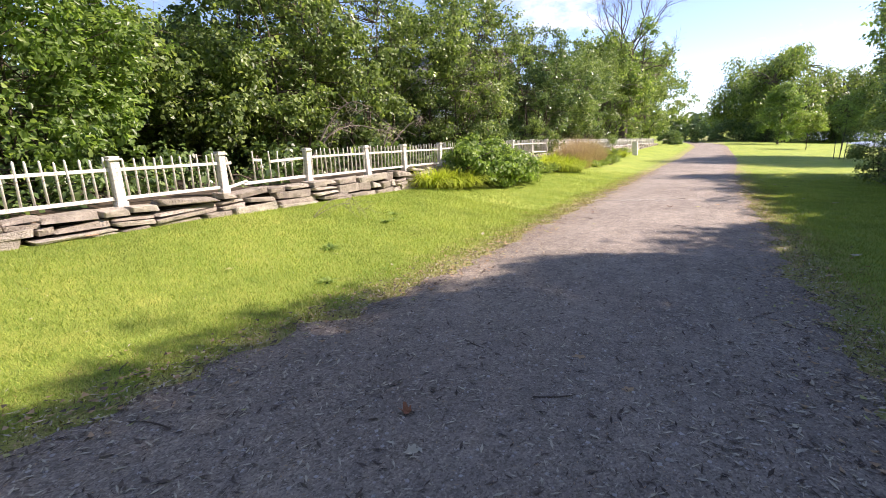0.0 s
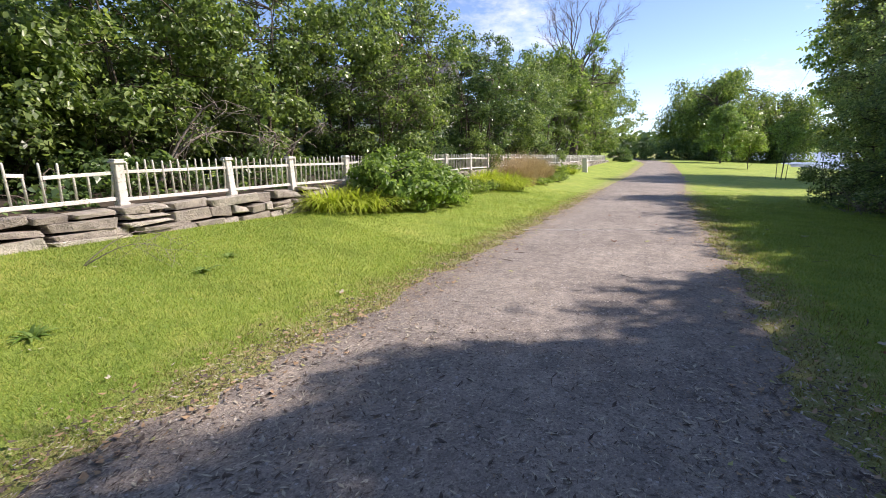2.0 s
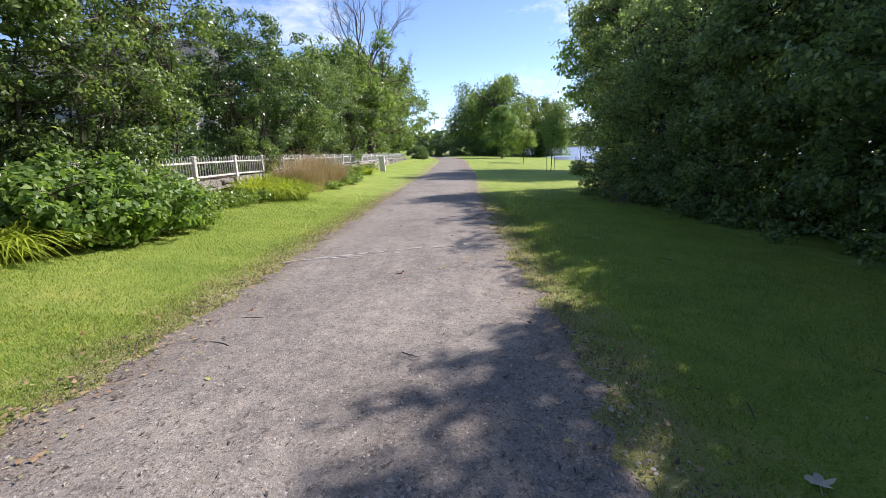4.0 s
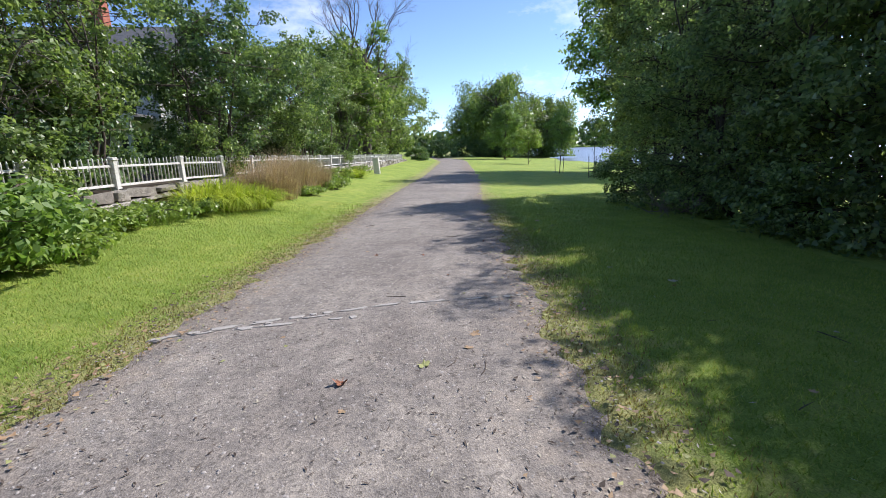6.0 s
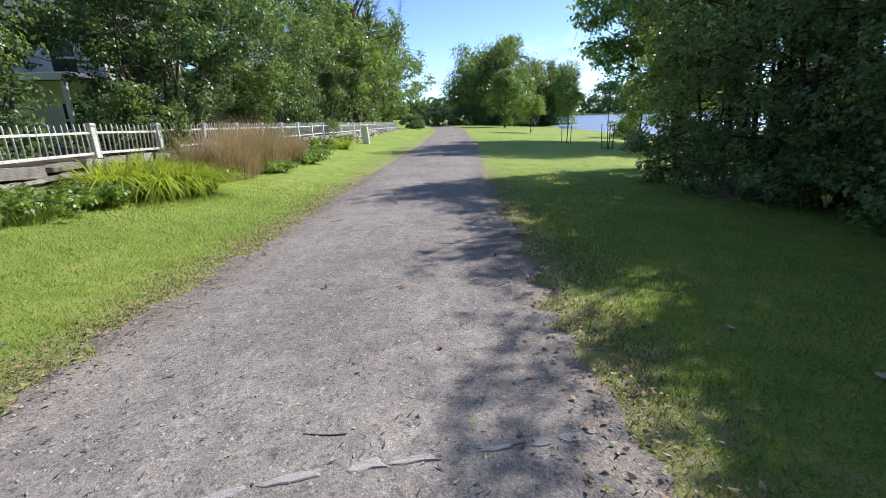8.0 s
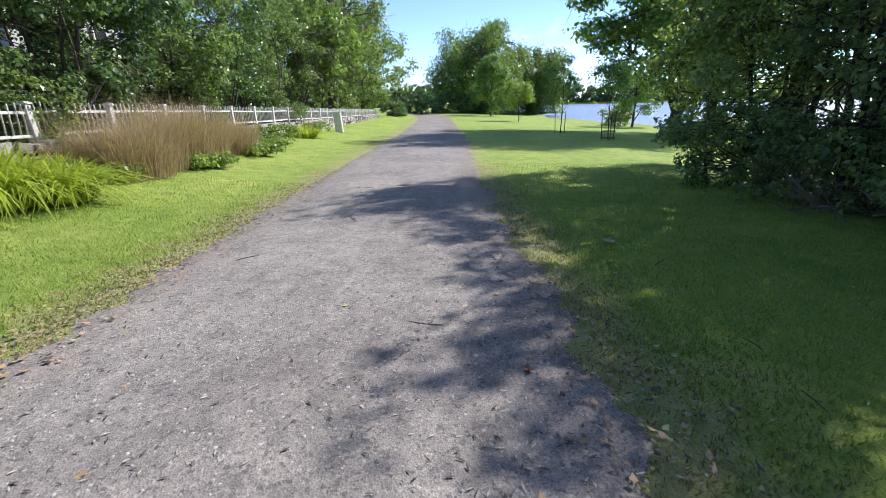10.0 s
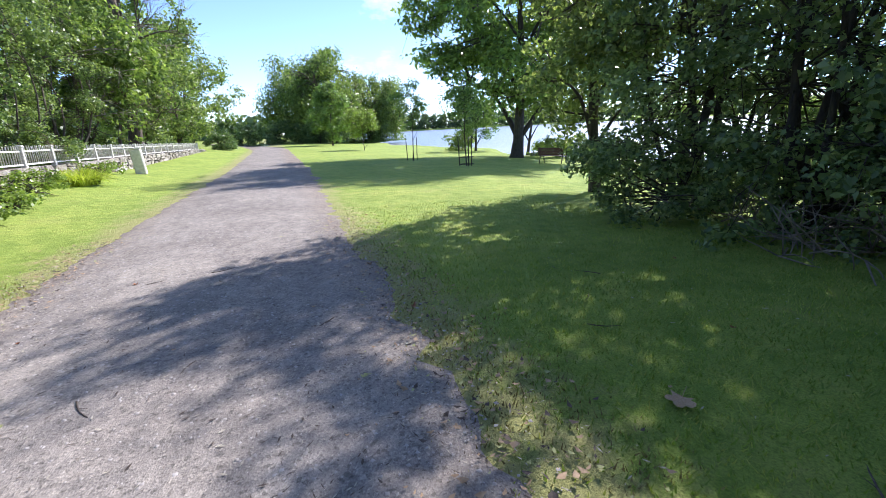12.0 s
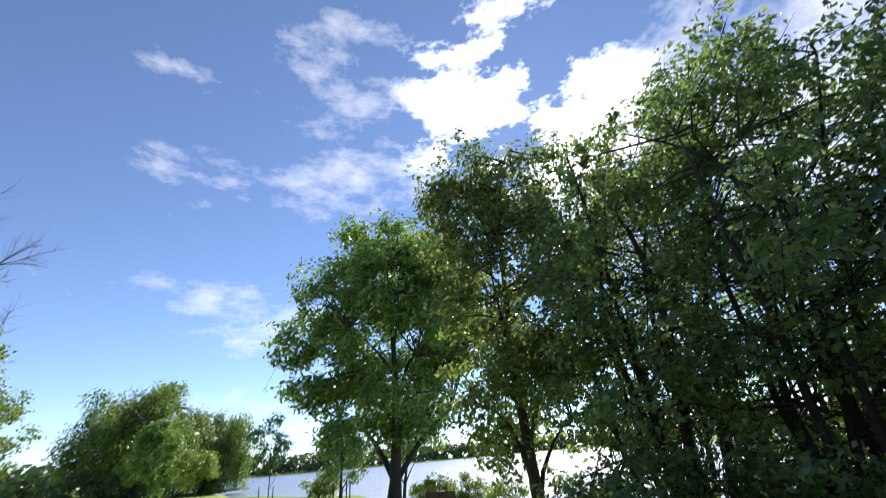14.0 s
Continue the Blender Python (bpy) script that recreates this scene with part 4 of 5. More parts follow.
def house(x, y, rz):
    z = land1(x, y)
    ob = empty("house", x, y, z, "white clapboard house with grey roof half hidden by trees", "house", rz=rz)
    w, d, h = 9.0, 7.0, 5.6
    for nm, sx, sy, at in (("wall", w, 0.2, (0, -d / 2, 0)), ("wall", w, 0.2, (0, d / 2, 0)), ("wall", 0.2, d - 0.2, (-w / 2 + 0.1, 0, 0)), ("wall", 0.2, d - 0.2, (w / 2 - 0.1, 0, 0))):
        bm = box_bm(sx, sy, h, 0.01, at)
        part(nm, bm, SIDING, ob)
    bm = bmesh.new()
    o = 0.45
    v = [bm.verts.new(c) for c in ((-w / 2 - o, -d / 2 - o, h - 0.1), (w / 2 + o, -d / 2 - o, h - 0.1), (w / 2 + o, d / 2 + o, h - 0.1), (-w / 2 - o, d / 2 + o, h - 0.1), (-w / 2 - o, 0, h + 2.6), (w / 2 + o, 0, h + 2.6))]
    for f in ((0, 1, 5, 4), (2, 3, 4, 5), (1, 2, 5), (3, 0, 4), (3, 2, 1, 0)):
        bm.faces.new([v[i] for i in f])
    part("roof", bm, ROOFING, ob, "grey shingle gable roof")
    ch = part("chimney", box_bm(0.8, 0.7, 3.4, 0.02, (0.3, 0.4, h + 1.0)), CHIMNEY, ob, "red brick chimney")
    part("chimney_cap", box_bm(0.95, 0.85, 0.15, 0.02, (0.3, 0.4, h + 4.4)), MARBLE, ch)
    for wx in (-3, 0, 3):
        for wz in (0.9, 3.3):
            for side in (-1, 1):
                yy = side * (d / 2 + 0.13)
                wn_ = part("window", box_bm(1.1, 0.06, 1.5, 0.01, (wx, yy, wz)), WHITE, ob, "white-framed sash window")
                part("pane", box_bm(0.9, 0.02, 0.62, 0, (wx, yy + side * 0.03, wz + 0.1)), PANE, wn_)
                part("pane", box_bm(0.9, 0.02, 0.62, 0, (wx, yy + side * 0.03, wz + 0.8)), PANE, wn_)
    for wz in (0.9, 3.3):
        for wy in (-1.8, 1.8):
            wn_ = part("window", box_bm(0.06, 1.1, 1.5, 0.01, (w / 2 + 0.13, wy, wz)), WHITE, ob, "white-framed sash window")
            part("pane", box_bm(0.02, 0.9, 1.3, 0, (w / 2 + 0.165, wy, wz + 0.1)), PANE, wn_)
    bm = box_bm(w - 0.6, 2.0, 0.16, 0.02, (0, -d / 2 - 1.1, 3.2))
    porch = part("porch_roof", bm, ROOFING, ob, "grey shingled porch roof")
    part("fascia", box_bm(w - 0.5, 0.06, 0.26, 0.01, (0, -d / 2 - 2.14, 3.07)), SIDING, porch)
    for px in (-3.9, -1.3, 1.3, 3.9):
        part("porch_post", box_bm(0.16, 0.16, 3.19, 0.01, (px, -d / 2 - 1.95, 0)), SIDING, ob)
    for px in (-4.5, 4.5):
        part("corner_board", box_bm(0.14, 0.05, 5.5, 0.005, (px * 0.985, -d / 2 - 0.126, 0)), WHITE, ob)
    return ob


house(-19.0, 33.9, 8)

# ---------------------------------------------------------------- garden wall and fence
WALL_X = -7.1


def wall_top(y):
    return 0.68 - 0.0035 * max(0, y - 8) - 0.011 * max(0, y - 21)


def post_top(y):
    return wall_top(y) + 0.66


FENCE_X = -7.32
POSTS = [-5.0, -3.3, -1.6, 0.05, 1.70, 3.36, 5.01, 6.97, 8.92, 10.50, 12.4, 14.36, 16.35, 18.4, 20.85, 23.0, 25.1, 27.2, 29.3, 31.4, 33.5, 35.6, 37.7, 39.8, 41.9, 44.0, 46.0, 48.1, 50.2, 52.3, 54.4, 56.5, 58.6, 60.7, 62.8, 64.9, 67.0, 69.1, 71.2]

shaft_bm = box_bm(0.125, 0.125, 0.70, 0.008)
box_bm(0.15, 0.15, 0.10, 0.006, (0, 0, -0.02), shaft_bm)
SHAFT_ME = bpy.data.meshes.new("shaft")
shaft_bm.to_mesh(SHAFT_ME)
SHAFT_ME.materials.append(WHITE)
cap_bm = box_bm(0.175, 0.175, 0.03, 0.008, (0, 0, 0.655))
box_bm(0.14, 0.14, 0.03, 0.006, (0, 0, 0.685), cap_bm)
CAP_ME = bpy.data.meshes.new("cap")
cap_bm.to_mesh(CAP_ME)
CAP_ME.materials.append(WHITE)
pk = Tubes()
pk.add([(0, 0, 0), (0, 0, 0.55), (0, 0, 0.575), (0, 0, 0.585)], [0.016, 0.016, 0.012, 0.004], 7)
PICKET_ME = pk.mesh("picket")
PICKET_ME.materials.append(WHITE)
rngf = np.random.default_rng(41)


def fence_post(y, leanx=0.0, leany=0.0):
    ob = empty("fence_post", FENCE_X, y, wall_top(y) - 0.04, "white-painted square fence post with flat cap on the stone wall", "fence post", "garden fence")
    ob.matrix_world = pose(FENCE_X, y, wall_top(y) - 0.04, leanx, leany, 0)
    part("shaft", SHAFT_ME, None, ob)
    part("cap", CAP_ME, None, ob)
    return ob


def fence_panel(ya, yb, tilt=0.0, drop=0.0, skip=(), rail_to=1.0, label="white picket fence panel with thin round pickets"):
    """Pickets with two rails between posts at ya and yb."""
    ln = yb - ya - 0.13
    ob = empty("picket_fence", FENCE_X, ya + 0.065, wall_top((ya + yb) / 2) + 0.03, label, "fence", "garden fence")
    slope = math.degrees(math.atan2(post_top(yb) - post_top(ya), yb - ya))
    ob.matrix_world = pose(FENCE_X, ya + 0.065, (wall_top(ya)) + 0.02 - drop, slope + tilt, 0, 0)
    part("rail", box_bm(0.04, ln, 0.055, 0.006, (0, ln / 2, 0.03)), WHITE, ob)
    part("rail", box_bm(0.035, ln * rail_to, 0.05, 0.006, (0, ln - ln * rail_to / 2, 0.44)), WHITE, ob)
    k = max(4, round(ln / 0.142))
    for i in range(k):
        if i in skip:
            continue
        p = part("picket", PICKET_ME, None, ob)
        p.matrix_basis = pose(0.002, ln * (i + 0.5) / k, 0.05, rngf.uniform(-2.2, 2.2), rngf.uniform(-1.5, 1.5), 0) @ Matrix.Diagonal((1, 1, rngf.uniform(0.96, 1.03), 1))
    return ob


def broken_fence(ya, yb):
    """The bay with most of its rail gone: a stub at one post, a sagging rest at the other."""
    z0 = wall_top(ya)
    ob = empty("picket_fence", FENCE_X, ya, z0, "broken white picket fence with missing pickets and a snapped rail", "fence", "garden fence")
    ln = yb - ya

    def bar(y0, z_0, y1, z_1, nm="rail", w=0.05):
        d = Vector((0, y1 - y0, z_1 - z_0))
        m = Matrix.Translation((0, (y0 + y1) / 2, (z_0 + z_1) / 2)) @ pose(0, 0, 0, math.degrees(math.atan2(z_1 - z_0, y1 - y0)), 0, 0)
        part(nm, box_bm(0.038, d.length, w, 0.005, turn=m), WHITE, ob)

    def stick(y0, z_0, tall, lean=0.0):
        p = part("picket", PICKET_ME, None, ob)
        p.matrix_basis = pose(0.002, y0, z_0, lean, 0, 0) @ Matrix.Diagonal((1, 1, tall / 0.585, 1))

    bar(0.06, 0.05, 0.48, 0.13)
    bar(0.06, 0.47, 0.2, 0.475)
    stick(0.2, 0.07, 0.52, 10)
    bar(0.4, 0.09, ln - 0.06, 0.10, "rail", 0.06)
    stick(0.66, 0.1, 0.56, 1)
    bar(0.66, 0.50, 0.84, 0.485)
    stick(0.83, 0.1, 0.40, 1)
    stick(1.02, 0.1, 0.55, 1)
    stick(1.2, 0.1, 0.54, -2)
    bar(1.03, 0.45, ln - 0.06, 0.475)
    stick(1.38, 0.1, 0.38, 0)
    stick(1.55, 0.1, 0.38, -1)
    stick(1.83, 0.1, 0.39, -9)


for y in POSTS:
    fence_post(y, rngf.uniform(-2.2, 2.2), rngf.uniform(-2.5, 2.0))
for a, b in zip(POSTS, POSTS[1:]):
    if a == 5.01:
        broken_fence(a, b)
    else:
        fence_panel(a, b, rngf.uniform(-0.5, 0.5))

# stones of the wall
STONE_MES = []
for k in range(9):
    rs = random.Random(900 + k)
    bm = bmesh.new()
    bmesh.ops.create_cube(bm, size=1)
    bmesh.ops.bevel(bm, geom=list(bm.edges), offset=0.035, segments=1, affect="EDGES")
    shift = {}
    for v in bm.verts:
        key = (v.co.x > 0, v.co.y > 0, v.co.z > 0)
        if key not in shift:
            shift[key] = Vector((rs.uniform(-0.14, 0.06) * (1 if key[0] else -1), rs.uniform(-0.12, 0.04) * (1 if key[1] else -1), rs.uniform(-0.3, 0.08) * (1 if key[2] else -1)))
        v.co += shift[key] + Vector((rs.uniform(-0.02, 0.02), rs.uniform(-0.012, 0.012), rs.uniform(-0.04, 0.04)))
    me = bpy.data.meshes.new("stone")
    bm.to_mesh(me)
    bm.free()
    me.materials.append(STONE)
    STONE_MES.append(me)

wall_ob = tagged(new("garden_wall"), "low dry-laid wall of flat grey-brown fieldstones", "stone wall", kind="structure")
rs = random.Random(77)
far_v, far_f = [], []
near_count = 0


def lay_stone(x, y, z, sx, sy, sz, rz, rx):
    global near_count
    me = rs.choice(STONE_MES)
    m = pose(x, y, z, rx, rs.uniform(-4, 4), rz) @ Matrix.Diagonal((sx, sy, sz, 1))
    if -1 < y < 23 and near_count < 300:
        ob = new("stone", me)
        ob.parent = wall_ob
        ob.matrix_basis = m
        near_count += 1
    else:
        b = len(far_v)
        far_v.extend(tuple(m @ v.co) for v in me.vertices)
        far_f.extend(tuple(b + i for i in p.vertices) for p in me.polygons)


for course in range(3):
    y = -6.0 + rs.uniform(-0.3, 0)
    while y < 74:
        ln = rs.choice((rs.uniform(0.18, 0.45), rs.uniform(0.4, 1.1)))
        yc = y + ln / 2
        lo = land1(WALL_X, yc) - 0.06
        hi = wall_top(yc)
        cuts = (0.0, 0.36 + 0.07 * math.sin(yc * 1.3), 0.68 + 0.06 * math.sin(yc * 0.9 + 2), 1.0)
        hh = (hi - lo) * (cuts[course + 1] - cuts[course])
        zc = lo + (hi - lo) * cuts[course] + hh / 2
        xo = WALL_X + rs.uniform(-0.07, 0.04) - 0.03 * course
        if rs.random() < 0.22:
            lay_stone(xo, yc, zc - hh * 0.26, 0.36, ln * 0.98, hh * 0.5, rs.uniform(-6, 6), rs.uniform(-5, 5))
            lay_stone(xo + rs.uniform(-0.04, 0.03), yc, zc + hh * 0.25, 0.34, ln * 0.93, hh * 0.48, rs.uniform(-6, 6), rs.uniform(-6, 6))
        else:
            lay_stone(xo, yc, zc, 0.36, ln * 0.97, hh * rs.uniform(0.86, 0.99), rs.uniform(-6, 6), rs.uniform(-4, 4))
        y += ln
me = bpy.data.meshes.new("stones")
me.from_pydata(far_v, [], far_f)
me.materials.append(STONE)
tagged(part("stones", me, None, wall_ob), kind="stuff")
# earth packed behind the stones
cv = []
ys_ = np.arange(-6, 76, 1.5)
for yy in ys_:
    for xx, zz in ((-7.24, -0.4), (-7.24, wall_top(yy) - 0.07), (-7.9, wall_top(yy) - 0.05), (-12.5, wall_top(yy) + 0.05), (-12.6, -0.6)):
        cv.append((xx, yy, zz))
cf = []
for j in range(len(ys_) - 1):
    for i in range(4):
        a = j * 5 + i
        cf += [a, a + 1, a + 6, a + 5]
tagged(part("garden_bed", mesh_np("garden_bed", np.array(cv), cf, 4), SOIL), "shaded leaf-strewn soil behind the stone wall", "soil", kind="structure")

# ---------------------------------------------------------------- border plants


def blades(name, k, rad, length, width, arch, mat, parent, seed, seg=4, squash=1.0, up=1.0, sag=0.55):
    """Arching blades that spring from one tuft."""
    rng = np.random.default_rng(seed)
    a = rng.uniform(0, 2 * math.pi, k)
    r = rad * np.sqrt(rng.uniform(0, 1, k))
    root = np.stack([np.cos(a) * r, np.sin(a) * r * squash, np.zeros(k)], 1)
    b = a + rng.normal(0, 0.7, k)
    out = np.stack([np.cos(b), np.sin(b), np.zeros(k)], 1)
    side = np.stack([-np.sin(b), np.cos(b), np.zeros(k)], 1)
    ln = length * rng.uniform(0.55, 1.15, k)
    ar = arch * rng.uniform(0.35, 1.3, k)
    v = np.empty((k, seg + 1, 2, 3))
    for s in range(seg + 1):
        t = s / seg
        c = root + out * (ln * ar * t ** 1.6)[:, None] + np.array([0, 0, 1.0]) * (ln * up * (t - sag * np.minimum(ar, 1.3) * t ** 2.6))[:, None]
        w = (width * (1 - t ** 1.5) * rng.uniform(0.8, 1.1, k) + 0.0008)[:, None]
        v[:, s, 0], v[:, s, 1] = c - side * w / 2, c + side * w / 2
    v = v.reshape(-1, 3)
    base = (np.arange(k) * (seg + 1) * 2)[:, None]
    q = np.concatenate([np.array([[2 * s, 2 * s + 1, 2 * s + 3, 2 * s + 2]]) for s in range(seg)], 1)
    return part(name, mesh_np(name, v, (base + q).ravel(), 4), mat, parent)


rs_reed = random.Random(55)
for k, (x, y, kk, ln) in enumerate([(-6.65, 10.95, 420, 0.72), (-6.2, 11.45, 420, 0.70), (-6.45, 20.0, 330, 0.95), (-5.75, 20.4, 380, 0.95), (-6.5, 20.8, 330, 0.98), (-5.5, 21.0, 300, 0.85), (-6.3, 21.5, 300, 0.7), (-5.9, 35.5, 300, 0.7), (-6.4, 36.8, 300, 0.65)]):
    ob = empty("daylily", x, y, land1(x, y), "clump of arching yellow-green daylily leaves", "plant", "daylilies in the border")
    blades("leaves", int(kk * 1.7), 0.46, ln * 1.15, 0.038, 1.05, LEAF_LILY, ob, 800 + k, seg=5, sag=0.8)
for k in range(34):
    u = (k + 0.5) / 34
    x = -6.75 + 1.25 * rs_reed.random() + 0.25 * u
    y = 22.4 + 6.6 * u + rs_reed.uniform(-0.3, 0.3)
    hh = (0.92 + 0.5 * math.sin(math.pi * min(1, u * 1.25))) * rs_reed.uniform(0.8, 1.15)
    kk = rs_reed.randrange(210, 340)
    ob = empty("ornamental_grass", x, y, land1(x, y), "tuft of dry tan feathery ornamental grass", "plant", "dry ornamental grass")
    blades("stalks", kk, 0.32, hh * 1.2, 0.009, 0.48, LEAF_REED, ob, 830 + k, seg=3)
    rng = np.random.default_rng(860 + k)
    n_ = kk
    a = rng.uniform(0, 2 * math.pi, n_)
    r = 0.42 * np.sqrt(rng.uniform(0, 1, n_))
    p = np.stack([np.cos(a) * r, np.sin(a) * r, hh * (1.0 - 0.4 * (r / 0.42) ** 2) * np.clip(rng.normal(0.8, 0.17, n_), 0.3, 1.2)], 1)
    part("plumes", leaf_mesh("plumes", p, np.tile([0, 0, 1.0], (n_, 1)), 0.09, rng, width=0.16, droop=-1.8), LEAF_REED, ob)

for k, (x, y, h, s, lv) in enumerate([(-6.1, 12.4, 1.05, 0.9, 6500), (-5.7, 13.3, 1.0, 0.9, 6500), (-6.4, 13.4, 1.4, 0.75, 5000), (-6.0, 14.3, 1.05, 0.8, 5000), (-6.5, 15.2, 0.8, 0.7, 3500)]):
    shrub("rose_bush", "leafy green rose bush sprawling in front of the stone wall", "bush", x, y, h, s, lv, 0.12, LEAF_ROSE, 520 + k, stems=9, clumps=56, base=0.02, rc=0.2, group="border bushes", stem_r=0.014, kind_inner=0.3)
for k, (x, y, h, s) in enumerate([(-6.7, 16.3, 0.5, 0.55), (-6.3, 17.1, 0.35, 0.6), (-6.6, 18.0, 0.4, 0.6), (-6.3, 18.9, 0.3, 0.55), (-5.6, 15.2, 0.32, 0.6), (-5.9, 22.6, 0.22, 0.4), (-5.4, 25.2, 0.16, 0.4), (-5.2, 28.0, 0.22, 0.4), (-5.6, 30.2, 0.4, 0.6), (-6.4, 33.0, 0.7, 0.8), (-6.6, 38.8, 0.8, 0.8)]):
    shrub("ground_weed", "low patch of green leafy weeds in the border", "weed", x, y, h * 0.8, s * 1.3, 2200, 0.085, LEAF_LIGHT, 540 + k, stems=4, clumps=34, base=0.0, rc=0.16, group="border weeds", stem_r=0.006, kind_inner=0.1)
for k in range(26):
    x, y = -6.75 + 0.75 * rs.random(), (14.6 + 0.22 * k) if k < 22 else 29 + 2 * (k - 22)
    ob = empty("grass_tuft", x, y, land1(x, y), "tuft of long unmown green grass along the wall", "grass", "border grass tufts")
    blades("leaves", 130, 0.26, 0.3 + 0.2 * rs.random(), 0.012, 0.8, LEAF_LIGHT, ob, 900 + k)
# dark plants added over the soil to stand in for shade behind the fence
for k, y in enumerate(np.arange(-1.5, 47, 1.35)):
    shrub("shade_ground_cover", "low dark ground cover added as shade behind the picket fence", "plant", -8.5 - 0.4 * (k % 3), float(y), 0.95 + 0.25 * (k % 2), 0.85, 1000, 0.13, LEAF_DARK, 1000 + k, stems=3, clumps=24, base=0.0, rc=0.3, group="ground cover", stem_r=0.01, foot=0.97)
# ivy over the far fence
for k, (x, y, h, s) in enumerate([(-7.6, 16.6, 1.9, 0.7), (-8.0, 23.4, 2.2, 0.9), (-7.9, 38.5, 1.9, 1.2), (-8.2, 30.5, 1.8, 1.0)]):
    shrub("vine_shrub", "green vine growing through the picket fence", "shrub", x, y, h, s, 6000, 0.1, LEAF_THICKET, 560 + k, stems=5, clumps=50, base=0.02, rc=0.3, group="vines on the fence", stem_r=0.015)

# ---------------------------------------------------------------- lawn furniture


def marker_post(x, y):
    ob = empty("stone_marker", x, y, land1(x, y), "pale square stone gatepost standing at the garden border", "post")
    ob.matrix_world = pose(x, y, land1(x, y) - 0.04, 0, -4, 0)
    part("shaft", box_bm(0.42, 0.32, 1.12, 0.035), MARBLE, ob)
    part("cap", box_bm(0.45, 0.35, 0.05, 0.02, (0, 0, 1.121)), MARBLE, ob)


marker_post(-5.6, 41.4)


def bench(x, y, rz):
    ob = empty("park_bench", x, y, land1(x, y), "park bench with red-brown slats and black iron legs", "bench", rz=rz)
    for k in range(5):
        part("seat_slat", box_bm(1.6, 0.075, 0.03, 0.006, (0, -0.2 + 0.095 * k, 0.43)), SLAT, ob)
    for k in range(5):
        bm = box_bm(1.6, 0.028, 0.075, 0.006, (0, 0.24 + 0.022 * k, 0.5 + 0.085 * k))
        part("back_slat", bm, SLAT, ob)
    for sx in (-0.7, 0.7):
        t = Tubes()
        t.add([(sx, -0.28, 0), (sx, -0.22, 0.2), (sx, -0.2, 0.43), (sx, 0.2, 0.42), (sx, 0.34, 0.95)], [0.025] * 5, 6)
        part("end_frame", t.mesh("end_frame"), IRON, ob, "black iron end frame")
        t = Tubes()
        t.add([(sx, 0.2, 0.42), (sx, 0.26, 0.2), (sx, 0.34, 0)], [0.025] * 3, 6)
        part("leg", t.mesh("leg"), IRON, ob)
        t = Tubes()
        t.add([(sx, -0.25, 0.43), (sx, -0.3, 0.62), (sx, -0.1, 0.66), (sx, 0.28, 0.64)], [0.02] * 4, 6)
        part("armrest", t.mesh("armrest"), IRON, ob)


bench(15.05, 40.35, 118)


def staked_sapling(x, y, h, seed, cage=False):
    rng = np.random.default_rng(seed)
    ob = tree("sapling", "young staked sapling on the lawn" if not cage else "young sapling inside a dark wire guard on the lawn", x, y, h, h * 0.21, 0.035, 2600, 0.13, LEAF_MAPLE, seed, base=0.42, clumps=34, rc=0.38, limbs=4, group="saplings", bark=BARK_DARK)
    for k in range(3):
        a = 2 * math.pi * k / 3 + 0.4
        t = Tubes()
        r = 0.36
        t.add([(math.cos(a) * r, math.sin(a) * r, 0), (math.cos(a) * r * 1.15, math.sin(a) * r * 1.15, 1.5)], [0.026, 0.022], 6)
        part("stake", t.mesh("stake"), STAKE, ob)
    if cage:
        for zz in (0.15, 0.5):
            t = Tubes()
            ring = [(math.cos(q) * 0.37, math.sin(q) * 0.37, zz) for q in np.linspace(0, 2 * math.pi, 13)]
            t.add(ring, [0.016] * 13, 5)
            part("guard_ring", t.mesh("guard_ring"), STAKE, ob)


staked_sapling(8.5, 46.6, 5.0, 451)
staked_sapling(9.1, 39.0, 4.4, 452, True)


# brushwood heap at the foot of the thicket
def brush_heap(x, y, seed):
    rng = np.random.default_rng(seed)
    ob = empty("brush_heap", x, y, land1(x, y), "heap of bare grey dead branches under the thicket", "branches")
    for k in range(14):
        a = rng.uniform(0, 2 * math.pi)
        s = np.array([rng.normal() * 0.4, rng.normal() * 0.5, rng.uniform(0.03, 0.2)])
        e = s + np.array([math.cos(a) * rng.uniform(0.5, 1.1), math.sin(a) * rng.uniform(0.5, 1.1), rng.uniform(0.02, 0.4)])
        t = Tubes()
        line = bent(s, e, rng, 5, 0.1)
        t.add(line, [0.014, 0.012, 0.009, 0.007, 0.005, 0.002], 5)
        for _ in range(5):
            b = line[rng.integers(1, 5)]
            t.add(bent(b, b + rng.normal(size=3) * 0.3 + np.array([0, 0, 0.12]), rng, 3, 0.1), [0.01, 0.008, 0.005, 0.002], 4)
        part("branch", t.mesh("branch"), BARK_DEAD, ob)


brush_heap(6.1, 20.6, 471)
brush_heap(6.0, 21.5, 472)


